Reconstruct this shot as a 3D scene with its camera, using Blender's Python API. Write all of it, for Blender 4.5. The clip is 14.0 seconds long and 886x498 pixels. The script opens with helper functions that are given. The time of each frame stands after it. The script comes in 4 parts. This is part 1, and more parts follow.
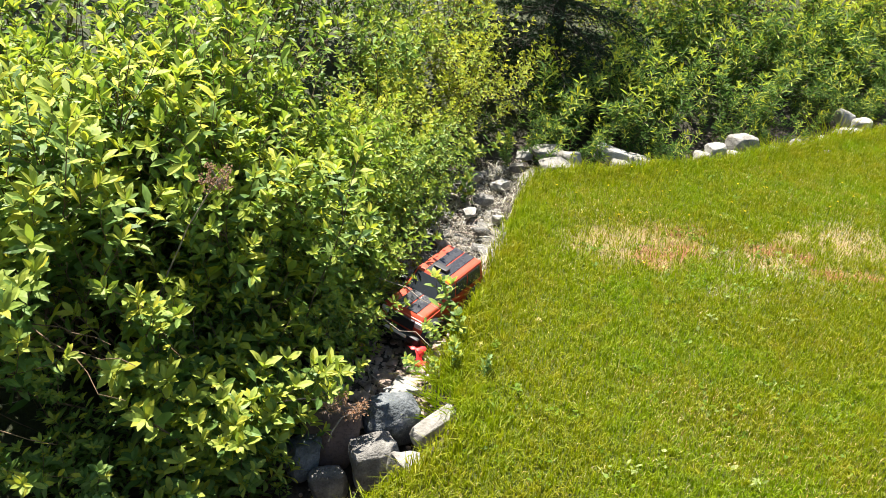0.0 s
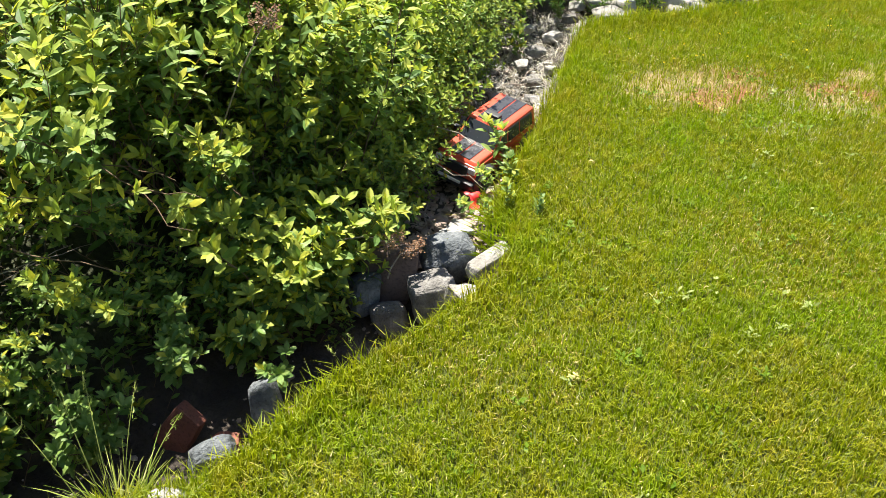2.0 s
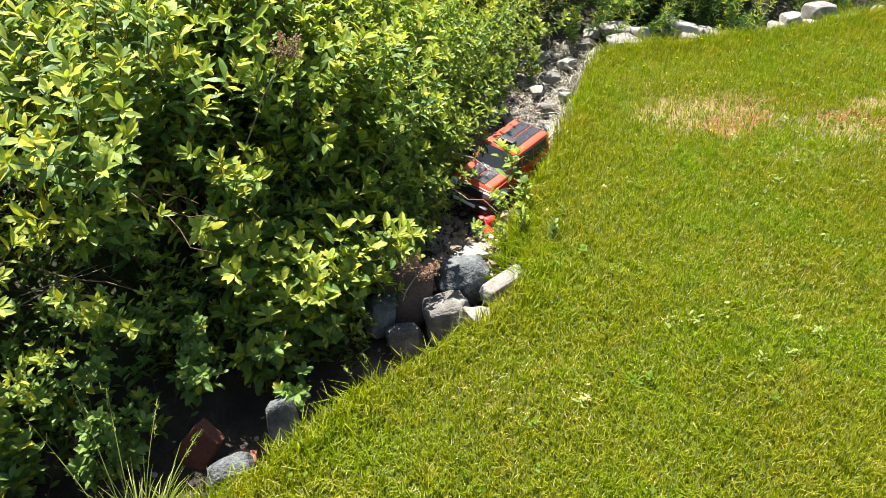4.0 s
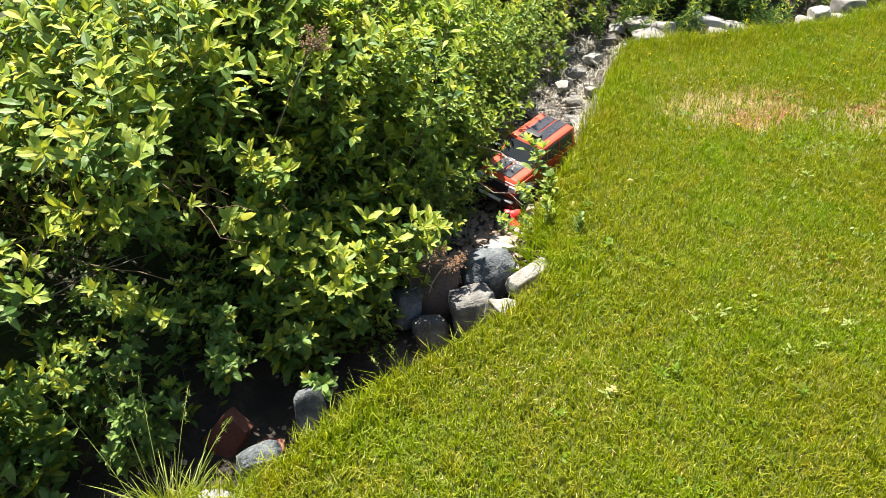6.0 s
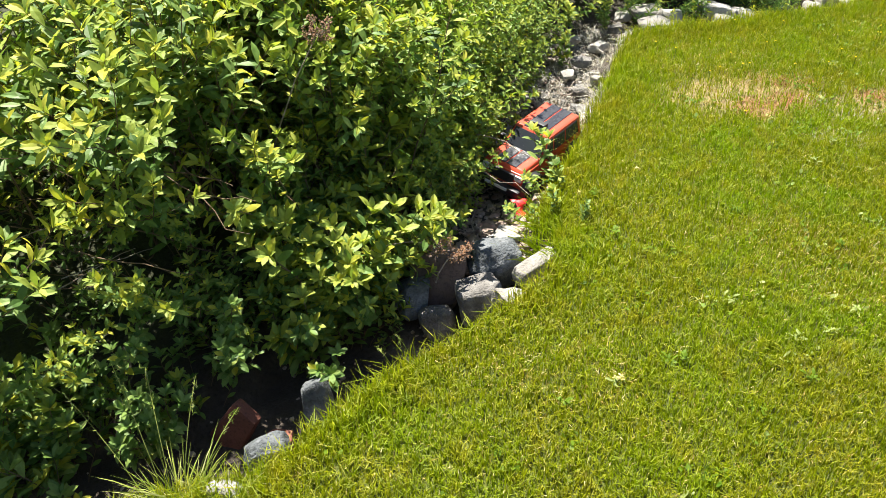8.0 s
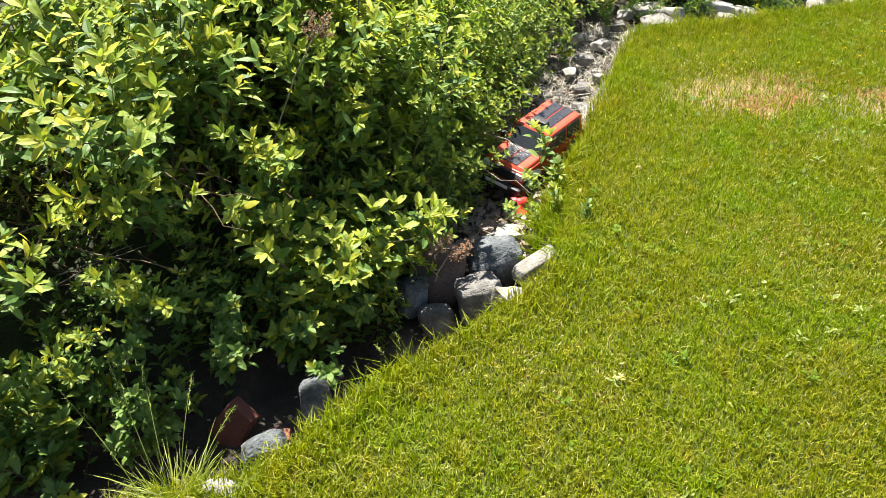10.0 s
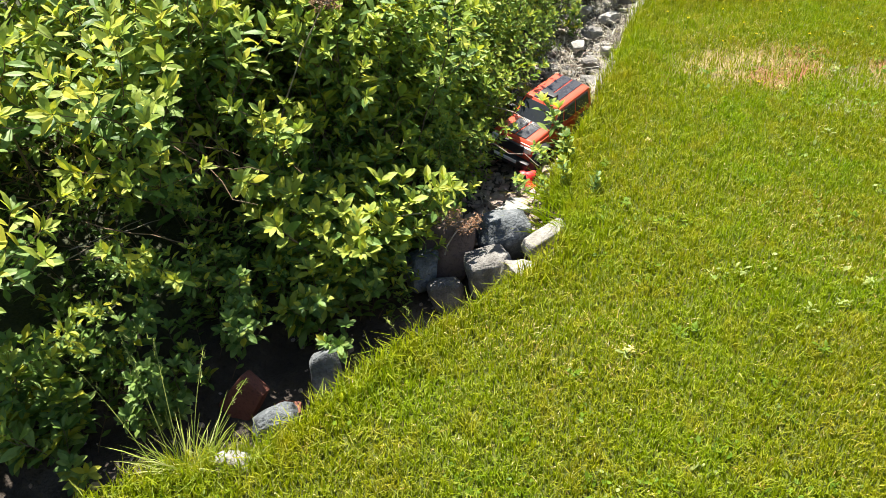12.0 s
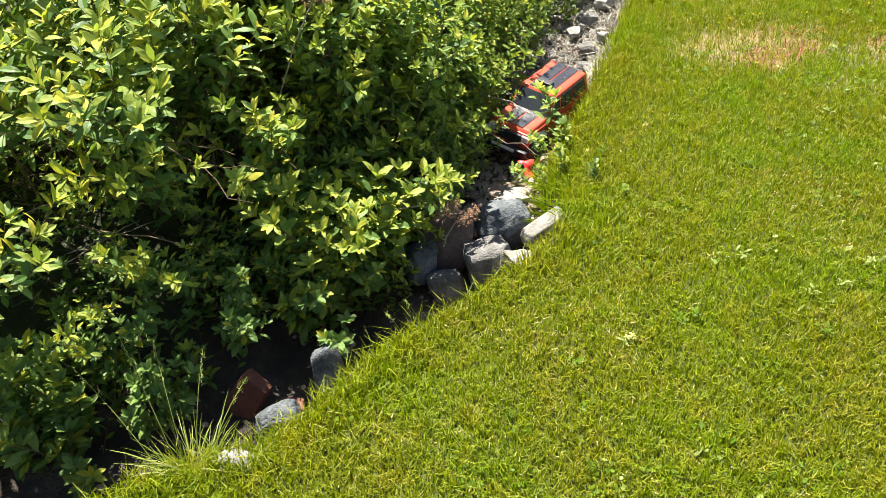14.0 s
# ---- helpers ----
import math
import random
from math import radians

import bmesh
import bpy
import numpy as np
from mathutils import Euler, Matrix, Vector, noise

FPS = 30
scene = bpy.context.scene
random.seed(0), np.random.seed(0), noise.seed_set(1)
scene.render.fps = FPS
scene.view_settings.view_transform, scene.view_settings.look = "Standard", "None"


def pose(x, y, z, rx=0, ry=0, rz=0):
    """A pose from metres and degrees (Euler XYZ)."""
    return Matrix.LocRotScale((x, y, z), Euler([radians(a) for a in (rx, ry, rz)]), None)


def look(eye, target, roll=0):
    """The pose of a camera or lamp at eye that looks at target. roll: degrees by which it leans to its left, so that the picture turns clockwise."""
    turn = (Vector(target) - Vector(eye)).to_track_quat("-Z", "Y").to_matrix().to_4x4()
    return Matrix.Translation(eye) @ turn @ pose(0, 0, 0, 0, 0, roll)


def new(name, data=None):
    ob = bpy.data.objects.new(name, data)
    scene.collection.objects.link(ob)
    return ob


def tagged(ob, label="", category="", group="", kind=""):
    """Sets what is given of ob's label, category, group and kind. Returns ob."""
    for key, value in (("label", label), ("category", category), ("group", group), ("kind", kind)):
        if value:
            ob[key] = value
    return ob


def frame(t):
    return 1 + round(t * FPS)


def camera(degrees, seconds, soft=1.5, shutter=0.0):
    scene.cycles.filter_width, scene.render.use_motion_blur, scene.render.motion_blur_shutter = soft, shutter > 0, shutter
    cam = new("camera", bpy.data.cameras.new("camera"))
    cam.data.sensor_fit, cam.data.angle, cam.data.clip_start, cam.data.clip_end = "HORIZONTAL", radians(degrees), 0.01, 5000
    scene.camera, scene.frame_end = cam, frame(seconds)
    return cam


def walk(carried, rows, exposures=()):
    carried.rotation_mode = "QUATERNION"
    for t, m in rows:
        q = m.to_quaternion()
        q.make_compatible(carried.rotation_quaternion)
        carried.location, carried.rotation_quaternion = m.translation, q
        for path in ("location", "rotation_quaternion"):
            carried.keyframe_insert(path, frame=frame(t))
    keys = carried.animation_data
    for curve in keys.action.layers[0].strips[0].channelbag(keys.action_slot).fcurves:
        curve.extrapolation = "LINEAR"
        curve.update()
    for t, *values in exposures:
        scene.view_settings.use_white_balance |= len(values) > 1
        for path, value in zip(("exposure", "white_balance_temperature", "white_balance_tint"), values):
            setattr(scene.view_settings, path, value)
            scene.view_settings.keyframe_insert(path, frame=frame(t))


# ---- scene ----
cam = camera(54.0, 14.0, soft=0.7)
PATH = [
    (0.0, pose(0.0048, 0.1795, 1.5664, 61.389, -4.823, -5.403)),
    (0.5, pose(0.0083, 0.1437, 1.5349, 60.633, -4.639, -6.211)),
    (1.0, pose(0.0142, 0.0786, 1.5086, 56.644, -2.546, -4.490)),
    (1.5, pose(0.0130, 0.0657, 1.5003, 55.419, -1.584, -3.551)),
    (2.0, pose(0.0244, 0.0695, 1.4820, 53.686, -1.093, -3.073)),
    (2.5, pose(0.0299, 0.0626, 1.4965, 53.171, -0.847, -2.873)),
    (3.0, pose(0.0313, 0.0538, 1.5120, 54.912, -0.863, -2.794)),
    (5.5, pose(0.0089, 0.0081, 1.5077, 55.201, -0.312, -0.801)),
    (6.0, pose(0.0129, 0.0106, 1.5015, 55.089, -0.096, -0.712)),
    (6.5, pose(0.0061, 0.0031, 1.5011, 55.256, -0.137, -0.060)),
    (7.0, pose(0.0020, 0.0011, 1.4839, 54.688, -0.282, -0.113)),
    (7.5, pose(-0.0000, -0.0000, 1.4800, 55.000, 0.000, -0.000)),
    (8.0, pose(0.0216, 0.0091, 1.4895, 54.667, 0.762, -0.589)),
    (10.5, pose(0.0270, 0.0223, 1.4796, 54.470, 0.555, -0.293)),
    (11.0, pose(0.0196, 0.0240, 1.4826, 53.777, 0.962, -0.539)),
    (11.5, pose(0.0160, 0.0187, 1.4777, 53.707, 1.162, -0.347)),
    (12.0, pose(0.0199, 0.0167, 1.4697, 53.077, 1.059, -0.125)),
    (12.5, pose(0.0251, 0.0242, 1.4779, 52.660, 1.210, -0.030)),
    (13.0, pose(0.0333, 0.0210, 1.4740, 52.404, 1.675, 0.176)),
    (13.5, pose(0.0335, 0.0250, 1.4681, 52.360, 1.276, 0.019)),
    (14.0, pose(0.0412, 0.0250, 1.4687, 52.424, 2.696, -0.840)),
]
walk(cam, PATH, exposures=[(0.0, 1.73), (14.0, 1.73)])

# ---- world and sun: a clear midday, sun high over the bank ----
SUN_EL, SUN_AZ = 63.0, 338.0          # degrees; azimuth clockwise from +y
sun_dir = Vector((math.sin(radians(SUN_AZ)) * math.cos(radians(SUN_EL)),
                  math.cos(radians(SUN_AZ)) * math.cos(radians(SUN_EL)), math.sin(radians(SUN_EL))))
world = bpy.data.worlds.new("sky")
scene.world = world
world.use_nodes = True
wn = world.node_tree
sky = wn.nodes.new("ShaderNodeTexSky")
sky.sky_type = "NISHITA"
sky.sun_disc = False
sky.sun_elevation, sky.sun_rotation = radians(SUN_EL), radians(SUN_AZ)
wn.nodes["Background"].inputs["Strength"].default_value = 0.05
wn.links.new(sky.outputs["Color"], wn.nodes["Background"].inputs["Color"])
sun_data = bpy.data.lights.new("sun", "SUN")
sun_data.energy, sun_data.angle, sun_data.color = 5.0, radians(0.53), (1.0, 0.95, 0.86)
sun = new("sun", sun_data)
sun.matrix_world = look(sun_dir * 30, (0, 0, 0))


# ---- materials ----
def nodes_of(name):
    m = bpy.data.materials.new(name)
    m.use_nodes = True
    return m, m.node_tree, m.node_tree.nodes["Principled BSDF"]


def ramp(nt, fac, stops):
    r = nt.nodes.new("ShaderNodeValToRGB")
    e = r.color_ramp.elements
    while len(e) < len(stops):
        e.new(0.5)
    for el, (p, c) in zip(e, stops):
        el.position, el.color = p, (*c, 1)
    nt.links.new(fac, r.inputs["Fac"])
    return r.outputs["Color"]


def noise_node(nt, scale, detail=4.0, rough=0.6):
    tc = nt.nodes.new("ShaderNodeTexCoord")
    n = nt.nodes.new("ShaderNodeTexNoise")
    n.inputs["Scale"].default_value, n.inputs["Detail"].default_value, n.inputs["Roughness"].default_value = scale, detail, rough
    nt.links.new(tc.outputs["Object"], n.inputs["Vector"])
    return n


def mixed(nt, a, b, fac, mode="MIX"):
    m = nt.nodes.new("ShaderNodeMix")
    m.data_type, m.blend_type = "RGBA", mode
    for socket, v in ((m.inputs[0], fac), (m.inputs[6], a), (m.inputs[7], b)):
        if isinstance(v, bpy.types.NodeSocket):
            nt.links.new(v, socket)
        else:
            socket.default_value = v if not isinstance(v, tuple) else (*v, 1)
    return m.outputs[2]


def leaf_material(name, stops, through_amount=0.4, rough=0.52, patch=None, shine=0.18):
    """Leaf or blade: a colour for each leaf, light coming through it."""
    m, nt, bsdf = nodes_of(name)
    geo = nt.nodes.new("ShaderNodeNewGeometry")
    col = ramp(nt, geo.outputs["Random Per Island"], stops)
    n = noise_node(nt, 60, 2)
    col = mixed(nt, col, (0.55, 0.5, 0.4), ramp(nt, n.outputs["Fac"], [(0.45, (0, 0, 0)), (0.8, (0.55, 0.55, 0.55))]), "MULTIPLY")
    if patch:
        big = noise_node(nt, patch[0], 3)
        col = mixed(nt, col, patch[1], ramp(nt, big.outputs["Fac"], [(0.42, (0, 0, 0)), (0.68, (0.75, 0.75, 0.75))]))
        broad = noise_node(nt, patch[0] * 0.5, 2)
        col = mixed(nt, col, (0.72, 1.0, 0.8), ramp(nt, broad.outputs["Fac"], [(0.48, (0, 0, 0)), (0.66, (0.38, 0.38, 0.38))]), "MULTIPLY")
        mid = noise_node(nt, patch[0] * 4, 3)
        col = mixed(nt, col, patch[2], ramp(nt, mid.outputs["Fac"], [(0.49, (0, 0, 0)), (0.70, (0.65, 0.65, 0.65))]))
        tuft_tone = noise_node(nt, patch[0] * 11, 2)
        col = mixed(nt, col, (0.45, 0.62, 0.40), ramp(nt, tuft_tone.outputs["Fac"], [(0.48, (0, 0, 0)), (0.70, (0.5, 0.5, 0.5))]), "MULTIPLY")
    nt.links.new(col, bsdf.inputs["Base Color"])
    bsdf.inputs["Roughness"].default_value = rough
    bsdf.inputs["Specular IOR Level"].default_value = shine
    tr = nt.nodes.new("ShaderNodeBsdfTranslucent")
    nt.links.new(mixed(nt, col, (0.93, 1.0, 0.50), 1.0, "MULTIPLY"), tr.inputs["Color"])
    mix = nt.nodes.new("ShaderNodeMixShader")
    mix.inputs[0].default_value = through_amount
    nt.links.new(bsdf.outputs[0], mix.inputs[1])
    nt.links.new(tr.outputs[0], mix.inputs[2])
    nt.links.new(mix.outputs[0], nt.nodes["Material Output"].inputs["Surface"])
    return m


def grain_material(name, stops, scale, fine, bump, rough=0.85, detail=6.0):
    """Stone, soil or bark: two scales of colour and relief."""
    m, nt, bsdf = nodes_of(name)
    a, b = noise_node(nt, scale, detail), noise_node(nt, fine, 4)
    oi = nt.nodes.new("ShaderNodeObjectInfo")
    col = ramp(nt, a.outputs["Fac"], stops)
    col = mixed(nt, col, (0.35, 0.34, 0.33), ramp(nt, b.outputs["Fac"], [(0.5, (0, 0, 0)), (0.75, (0.8, 0.8, 0.8))]), "MULTIPLY")
    col = mixed(nt, col, (0.7, 0.68, 0.66), oi.outputs["Random"], "MULTIPLY")
    nt.links.new(col, bsdf.inputs["Base Color"])
    bsdf.inputs["Roughness"].default_value = rough
    add = nt.nodes.new("ShaderNodeMath")
    add.operation = "ADD"
    nt.links.new(a.outputs["Fac"], add.inputs[0])
    nt.links.new(b.outputs["Fac"], add.inputs[1])
    bp = nt.nodes.new("ShaderNodeBump")
    bp.inputs["Strength"].default_value, bp.inputs["Distance"].default_value = bump, 0.01
    nt.links.new(add.outputs[0], bp.inputs["Height"])
    nt.links.new(bp.outputs[0], bsdf.inputs["Normal"])
    return m


def plain_material(name, colour, rough=0.5, metal=0.0, wear=0.25, scale=40):
    m, nt, bsdf = nodes_of(name)
    n = noise_node(nt, scale, 5)
    col = mixed(nt, colour, tuple(c * 0.55 + 0.02 for c in colour), ramp(nt, n.outputs["Fac"], [(0.4, (0, 0, 0)), (0.75, (wear, wear, wear))]))
    nt.links.new(col, bsdf.inputs["Base Color"])
    nt.links.new(ramp(nt, n.outputs["Fac"], [(0.3, (rough, rough, rough)), (0.8, (min(1, rough + 0.25),) * 3)]), bsdf.inputs["Roughness"])
    bsdf.inputs["Metallic"].default_value = metal
    return m


LEAF = leaf_material("spirea_leaf", [(0.0, (0.075, 0.150, 0.032)), (0.5, (0.150, 0.250, 0.050)), (1.0, (0.26, 0.35, 0.088))], 0.36, 0.5, shine=0.3)
YOUNG = leaf_material("young_spirea_leaf", [(0.0, (0.26, 0.36, 0.065)), (0.6, (0.39, 0.45, 0.080)), (1.0, (0.60, 0.56, 0.060))], 0.45, shine=0.25)
PALELEAF = leaf_material("pale_shrub_leaf", [(0.0, (0.13, 0.22, 0.045)), (0.5, (0.22, 0.33, 0.070)), (1.0, (0.33, 0.43, 0.10))], 0.40, 0.5, shine=0.3)
NARROW = leaf_material("narrow_leaf", [(0.0, (0.065, 0.135, 0.034)), (0.5, (0.120, 0.205, 0.055)), (1.0, (0.22, 0.30, 0.085))], 0.42)
GOLDLEAF = leaf_material("golden_shrub_leaf", [(0.0, (0.30, 0.36, 0.045)), (0.5, (0.44, 0.46, 0.055)), (1.0, (0.62, 0.56, 0.065))], 0.45)
NEEDLE = leaf_material("spruce_needle", [(0.0, (0.01, 0.03, 0.012)), (1.0, (0.025, 0.055, 0.02))], 0.1, 0.5)
GRASS = leaf_material("grass_blade", [(0.0, (0.162, 0.208, 0.004)), (0.5, (0.238, 0.277, 0.005)), (0.92, (0.335, 0.345, 0.008)), (1.0, (0.52, 0.46, 0.09))], 0.50, 0.5,
                      (2.6, (0.24, 0.33, 0.005), (0.37, 0.31, 0.02)))
PALEGRASS = leaf_material("pale_grass", [(0.0, (0.16, 0.24, 0.03)), (0.5, (0.32, 0.37, 0.07)), (1.0, (0.58, 0.56, 0.26))], 0.35, 0.5)
STRAW = leaf_material("dry_grass", [(0.0, (0.34, 0.22, 0.05)), (0.4, (0.50, 0.40, 0.13)), (1.0, (0.64, 0.57, 0.27))], 0.2, 0.6)
TAN = leaf_material("tan_dead_grass", [(0.0, (0.28, 0.17, 0.05)), (0.5, (0.39, 0.28, 0.11)), (1.0, (0.52, 0.42, 0.20))], 0.2, 0.6)
RUSSET = leaf_material("russet_dead_grass", [(0.0, (0.24, 0.085, 0.02)), (0.5, (0.37, 0.165, 0.05)), (1.0, (0.50, 0.31, 0.12))], 0.2, 0.6)
ASH = leaf_material("ashen_dead_grass", [(0.0, (0.24, 0.26, 0.14)), (0.5, (0.40, 0.39, 0.27)), (1.0, (0.60, 0.58, 0.46))], 0.2, 0.6)
BARK = grain_material("stem_bark", [(0.3, (0.10, 0.06, 0.03)), (0.7, (0.24, 0.16, 0.09))], 30, 200, 0.4)
DARKBARK = grain_material("spruce_bark", [(0.3, (0.02, 0.015, 0.01)), (0.7, (0.06, 0.045, 0.03))], 30, 200, 0.4)
TWIG = grain_material("dead_twig", [(0.3, (0.25, 0.20, 0.15)), (0.7, (0.5, 0.43, 0.36))], 30, 200, 0.4)
DRIED = grain_material("dried_flower", [(0.3, (0.24, 0.12, 0.06)), (0.7, (0.5, 0.3, 0.17))], 60, 300, 0.4)


def ground_material():
    """One skin for the ground: green-brown thatch under the lawn, dark soil in the ditch, up the bank a cover darkened
    for the shrubs' shade.
    """
    m, nt, bsdf = nodes_of("ground_soil")
    far = nt.nodes.new("ShaderNodeAttribute")
    far.attribute_name = "ditch_side"
    a, b, c = noise_node(nt, 7, 6), noise_node(nt, 110, 4), noise_node(nt, 1.3, 5)
    # kept dark: the colour takes in shadows that sparse blades don't cast
    thatch = ramp(nt, b.outputs["Fac"], [(0.3, (0.038, 0.052, 0.003)), (0.55, (0.072, 0.088, 0.005)), (0.75, (0.12, 0.125, 0.012))])
    thatch = mixed(nt, thatch, (0.080, 0.088, 0.006), ramp(nt, c.outputs["Fac"], [(0.45, (0, 0, 0)), (0.7, (0.5, 0.5, 0.5))]))
    dry = nt.nodes.new("ShaderNodeAttribute")
    dry.attribute_name = "dead_turf"
    iron = nt.nodes.new("ShaderNodeAttribute")
    iron.attribute_name = "rust_turf"
    rust = mixed(nt, (0.25, 0.19, 0.08), (0.18, 0.075, 0.022), iron.outputs["Fac"])
    rust = mixed(nt, rust, (0.55, 0.5, 0.45), ramp(nt, b.outputs["Fac"], [(0.4, (0, 0, 0)), (0.7, (0.8, 0.8, 0.8))]), "MULTIPLY")
    thatch = mixed(nt, thatch, rust, dry.outputs["Fac"])
    soil = ramp(nt, a.outputs["Fac"], [(0.3, (0.022, 0.016, 0.011)), (0.55, (0.055, 0.042, 0.031)), (0.75, (0.14, 0.112, 0.085))])
    soil = mixed(nt, soil, (0.35, 0.34, 0.33), ramp(nt, b.outputs["Fac"], [(0.5, (0, 0, 0)), (0.75, (0.8, 0.8, 0.8))]), "MULTIPLY")
    # the shade under the shrubs is put into this near-black green-brown
    shaded_cover = ramp(nt, b.outputs["Fac"], [(0.3, (0.016, 0.022, 0.006)), (0.7, (0.042, 0.052, 0.014))])
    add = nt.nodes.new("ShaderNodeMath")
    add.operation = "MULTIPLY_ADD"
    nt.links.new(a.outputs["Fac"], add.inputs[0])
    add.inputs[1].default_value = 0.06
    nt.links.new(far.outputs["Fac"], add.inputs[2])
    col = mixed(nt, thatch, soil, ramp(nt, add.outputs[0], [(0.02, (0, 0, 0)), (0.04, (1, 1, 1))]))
    col = mixed(nt, col, shaded_cover, ramp(nt, add.outputs[0], [(0.48, (0, 0, 0)), (0.70, (0.9, 0.9, 0.9))]))
    nt.links.new(col, bsdf.inputs["Base Color"])
    bsdf.inputs["Roughness"].default_value = 0.9
    both = nt.nodes.new("ShaderNodeMath")
    both.operation = "ADD"
    nt.links.new(a.outputs["Fac"], both.inputs[0])
    nt.links.new(b.outputs["Fac"], both.inputs[1])
    bp = nt.nodes.new("ShaderNodeBump")
    bp.inputs["Strength"].default_value, bp.inputs["Distance"].default_value = 0.8, 0.01
    nt.links.new(both.outputs[0], bp.inputs["Height"])
    nt.links.new(bp.outputs[0], bsdf.inputs["Normal"])
    return m


GROUND = ground_material()
GRANITE = grain_material("grey_granite", [(0.3, (0.10, 0.093, 0.083)), (0.5, (0.21, 0.20, 0.185)), (0.70, (0.40, 0.385, 0.35))], 18, 160, 0.9)
BLUESTONE = grain_material("blue_grey_stone", [(0.34, (0.055, 0.066, 0.072)), (0.5, (0.13, 0.145, 0.155)), (0.68, (0.32, 0.335, 0.345))], 12, 120, 0.9)
BROWNSTONE = grain_material("brown_stone", [(0.3, (0.10, 0.065, 0.05)), (0.6, (0.17, 0.115, 0.095)), (0.8, (0.26, 0.18, 0.15))], 10, 120, 0.4)
PALESTONE = grain_material("pale_stone", [(0.3, (0.20, 0.185, 0.16)), (0.5, (0.37, 0.355, 0.325)), (0.72, (0.56, 0.545, 0.51))], 16, 130, 0.6)
REDSTONE = grain_material("red_stone", [(0.3, (0.16, 0.055, 0.035)), (0.7, (0.27, 0.095, 0.06))], 10, 140, 0.3)

# ---- the ground: lawn, shallow ditch and rising bank in one sheet ----
EDGE = [(-40.0, -30.0), (-3.0, -0.45), (-1.0, 0.92), (-0.64, 1.20), (-0.47, 1.25), (-0.36, 1.335), (-0.195, 1.50), (-0.035, 1.665), (0.10, 1.78),
        (0.285, 1.925), (0.39, 2.06), (0.345, 2.24), (0.37, 2.40), (0.43, 2.59), (0.55, 2.84), (0.68, 3.12), (0.80, 3.57),
        (0.91, 3.77), (1.11, 3.87), (1.47, 3.95), (1.92, 4.07), (2.27, 4.24), (2.65, 4.42), (3.13, 4.63), (5.0, 5.5), (60.0, 36.0)]


def outside(x, y):
    """Distance from the lawn's edge, positive on the ditch side; arrays in, arrays out."""
    x, y = np.asarray(x, float), np.asarray(y, float)
    best, sign = np.full(x.shape, 1e9), np.ones(x.shape)
    for (ax, ay), (bx, by) in zip(EDGE, EDGE[1:]):
        dx, dy = bx - ax, by - ay
        k = np.clip(((x - ax) * dx + (y - ay) * dy) / (dx * dx + dy * dy), 0, 1)
        d = np.hypot(x - ax - k * dx, y - ay - k * dy)
        side = np.where(dx * (y - ay) - dy * (x - ax) > 0, 1.0, -1.0)
        near = d < best - 1e-9
        best, sign = np.where(near, d, best), np.where(near, side, sign)
    return best * sign


def ground_z(x, y):
    x, y = np.asarray(x, float), np.asarray(y, float)
    s = outside(x, y) + 0.02 * np.sin(9 * x + 4 * y) + 0.012 * np.sin(23 * x - 17 * y)
    deep = np.interp(y, [0.8, 1.9, 2.15, 3.2, 4.0], [-0.20, -0.21, -0.15, -0.15, -0.10])
    floor = np.interp(s, [-0.03, 0.0, 0.10, 0.16, 0.36, 0.60, 1.2, 4.0, 40.0], [0, 0.05, 0.8, 1.0, 1.0, 0.35, 0.0, 0.0, 0.0]) * deep
    bank = np.interp(s, [0.4, 1.2, 4.0, 40.0], [0.0, 0.12, 0.40, 2.0])
    ripple = 0.006 * np.sin(31 * x + 5 * np.sin(13 * y)) * np.sin(27 * y + 3) * np.clip(s * 8, 0.15, 1)
    return floor + bank + ripple - 0.022


def axis(lo, hi, step, far):
    inner = list(np.arange(lo, hi + 1e-6, step))
    grow, a, b = step, [], []
    p, q = lo, hi
    while p > -far:
        grow *= 1.35
        p, q = p - grow, q + grow
        a.append(p), b.append(q)
    return np.array(a[::-1] + inner + b)


gx, gy = axis(-1.6, 3.6, 0.033, 260), axis(0.7, 5.3, 0.033, 260)
X, Y = np.meshgrid(gx, gy)
Z = ground_z(X, Y)
nx, ny = len(gx), len(gy)
idx = np.arange(nx * ny).reshape(ny, nx)
quads = np.stack([idx[:-1, :-1], idx[:-1, 1:], idx[1:, 1:], idx[1:, :-1]], -1).reshape(-1, 4)


def mesh_from(name, verts, faces, mats, index=None, smooth=False):
    """A mesh from arrays of vertices and of faces that all have the same number of corners."""
    verts, faces = np.asarray(verts, np.float32), np.asarray(faces, np.int32)
    k = faces.shape[1]
    me = bpy.data.meshes.new(name)
    me.vertices.add(len(verts))
    me.vertices.foreach_set("co", verts.ravel())
    me.loops.add(faces.size)
    me.loops.foreach_set("vertex_index", faces.ravel())
    me.polygons.add(len(faces))
    me.polygons.foreach_set("loop_start", np.arange(0, faces.size, k, dtype=np.int32))
    me.polygons.foreach_set("loop_total", np.full(len(faces), k, np.int32))
    for m in mats:
        me.materials.append(m)
    if index is not None:
        me.polygons.foreach_set("material_index", np.asarray(index, np.int32))
    me.polygons.foreach_set("use_smooth", np.full(len(faces), smooth))
    me.update(calc_edges=True)
    return me


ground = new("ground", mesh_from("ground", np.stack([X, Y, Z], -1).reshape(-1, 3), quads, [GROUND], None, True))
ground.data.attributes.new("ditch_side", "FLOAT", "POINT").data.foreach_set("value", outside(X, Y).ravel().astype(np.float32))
tagged(ground, "bare brown soil of the ditch, bank and lawn", "ground", kind="structure")


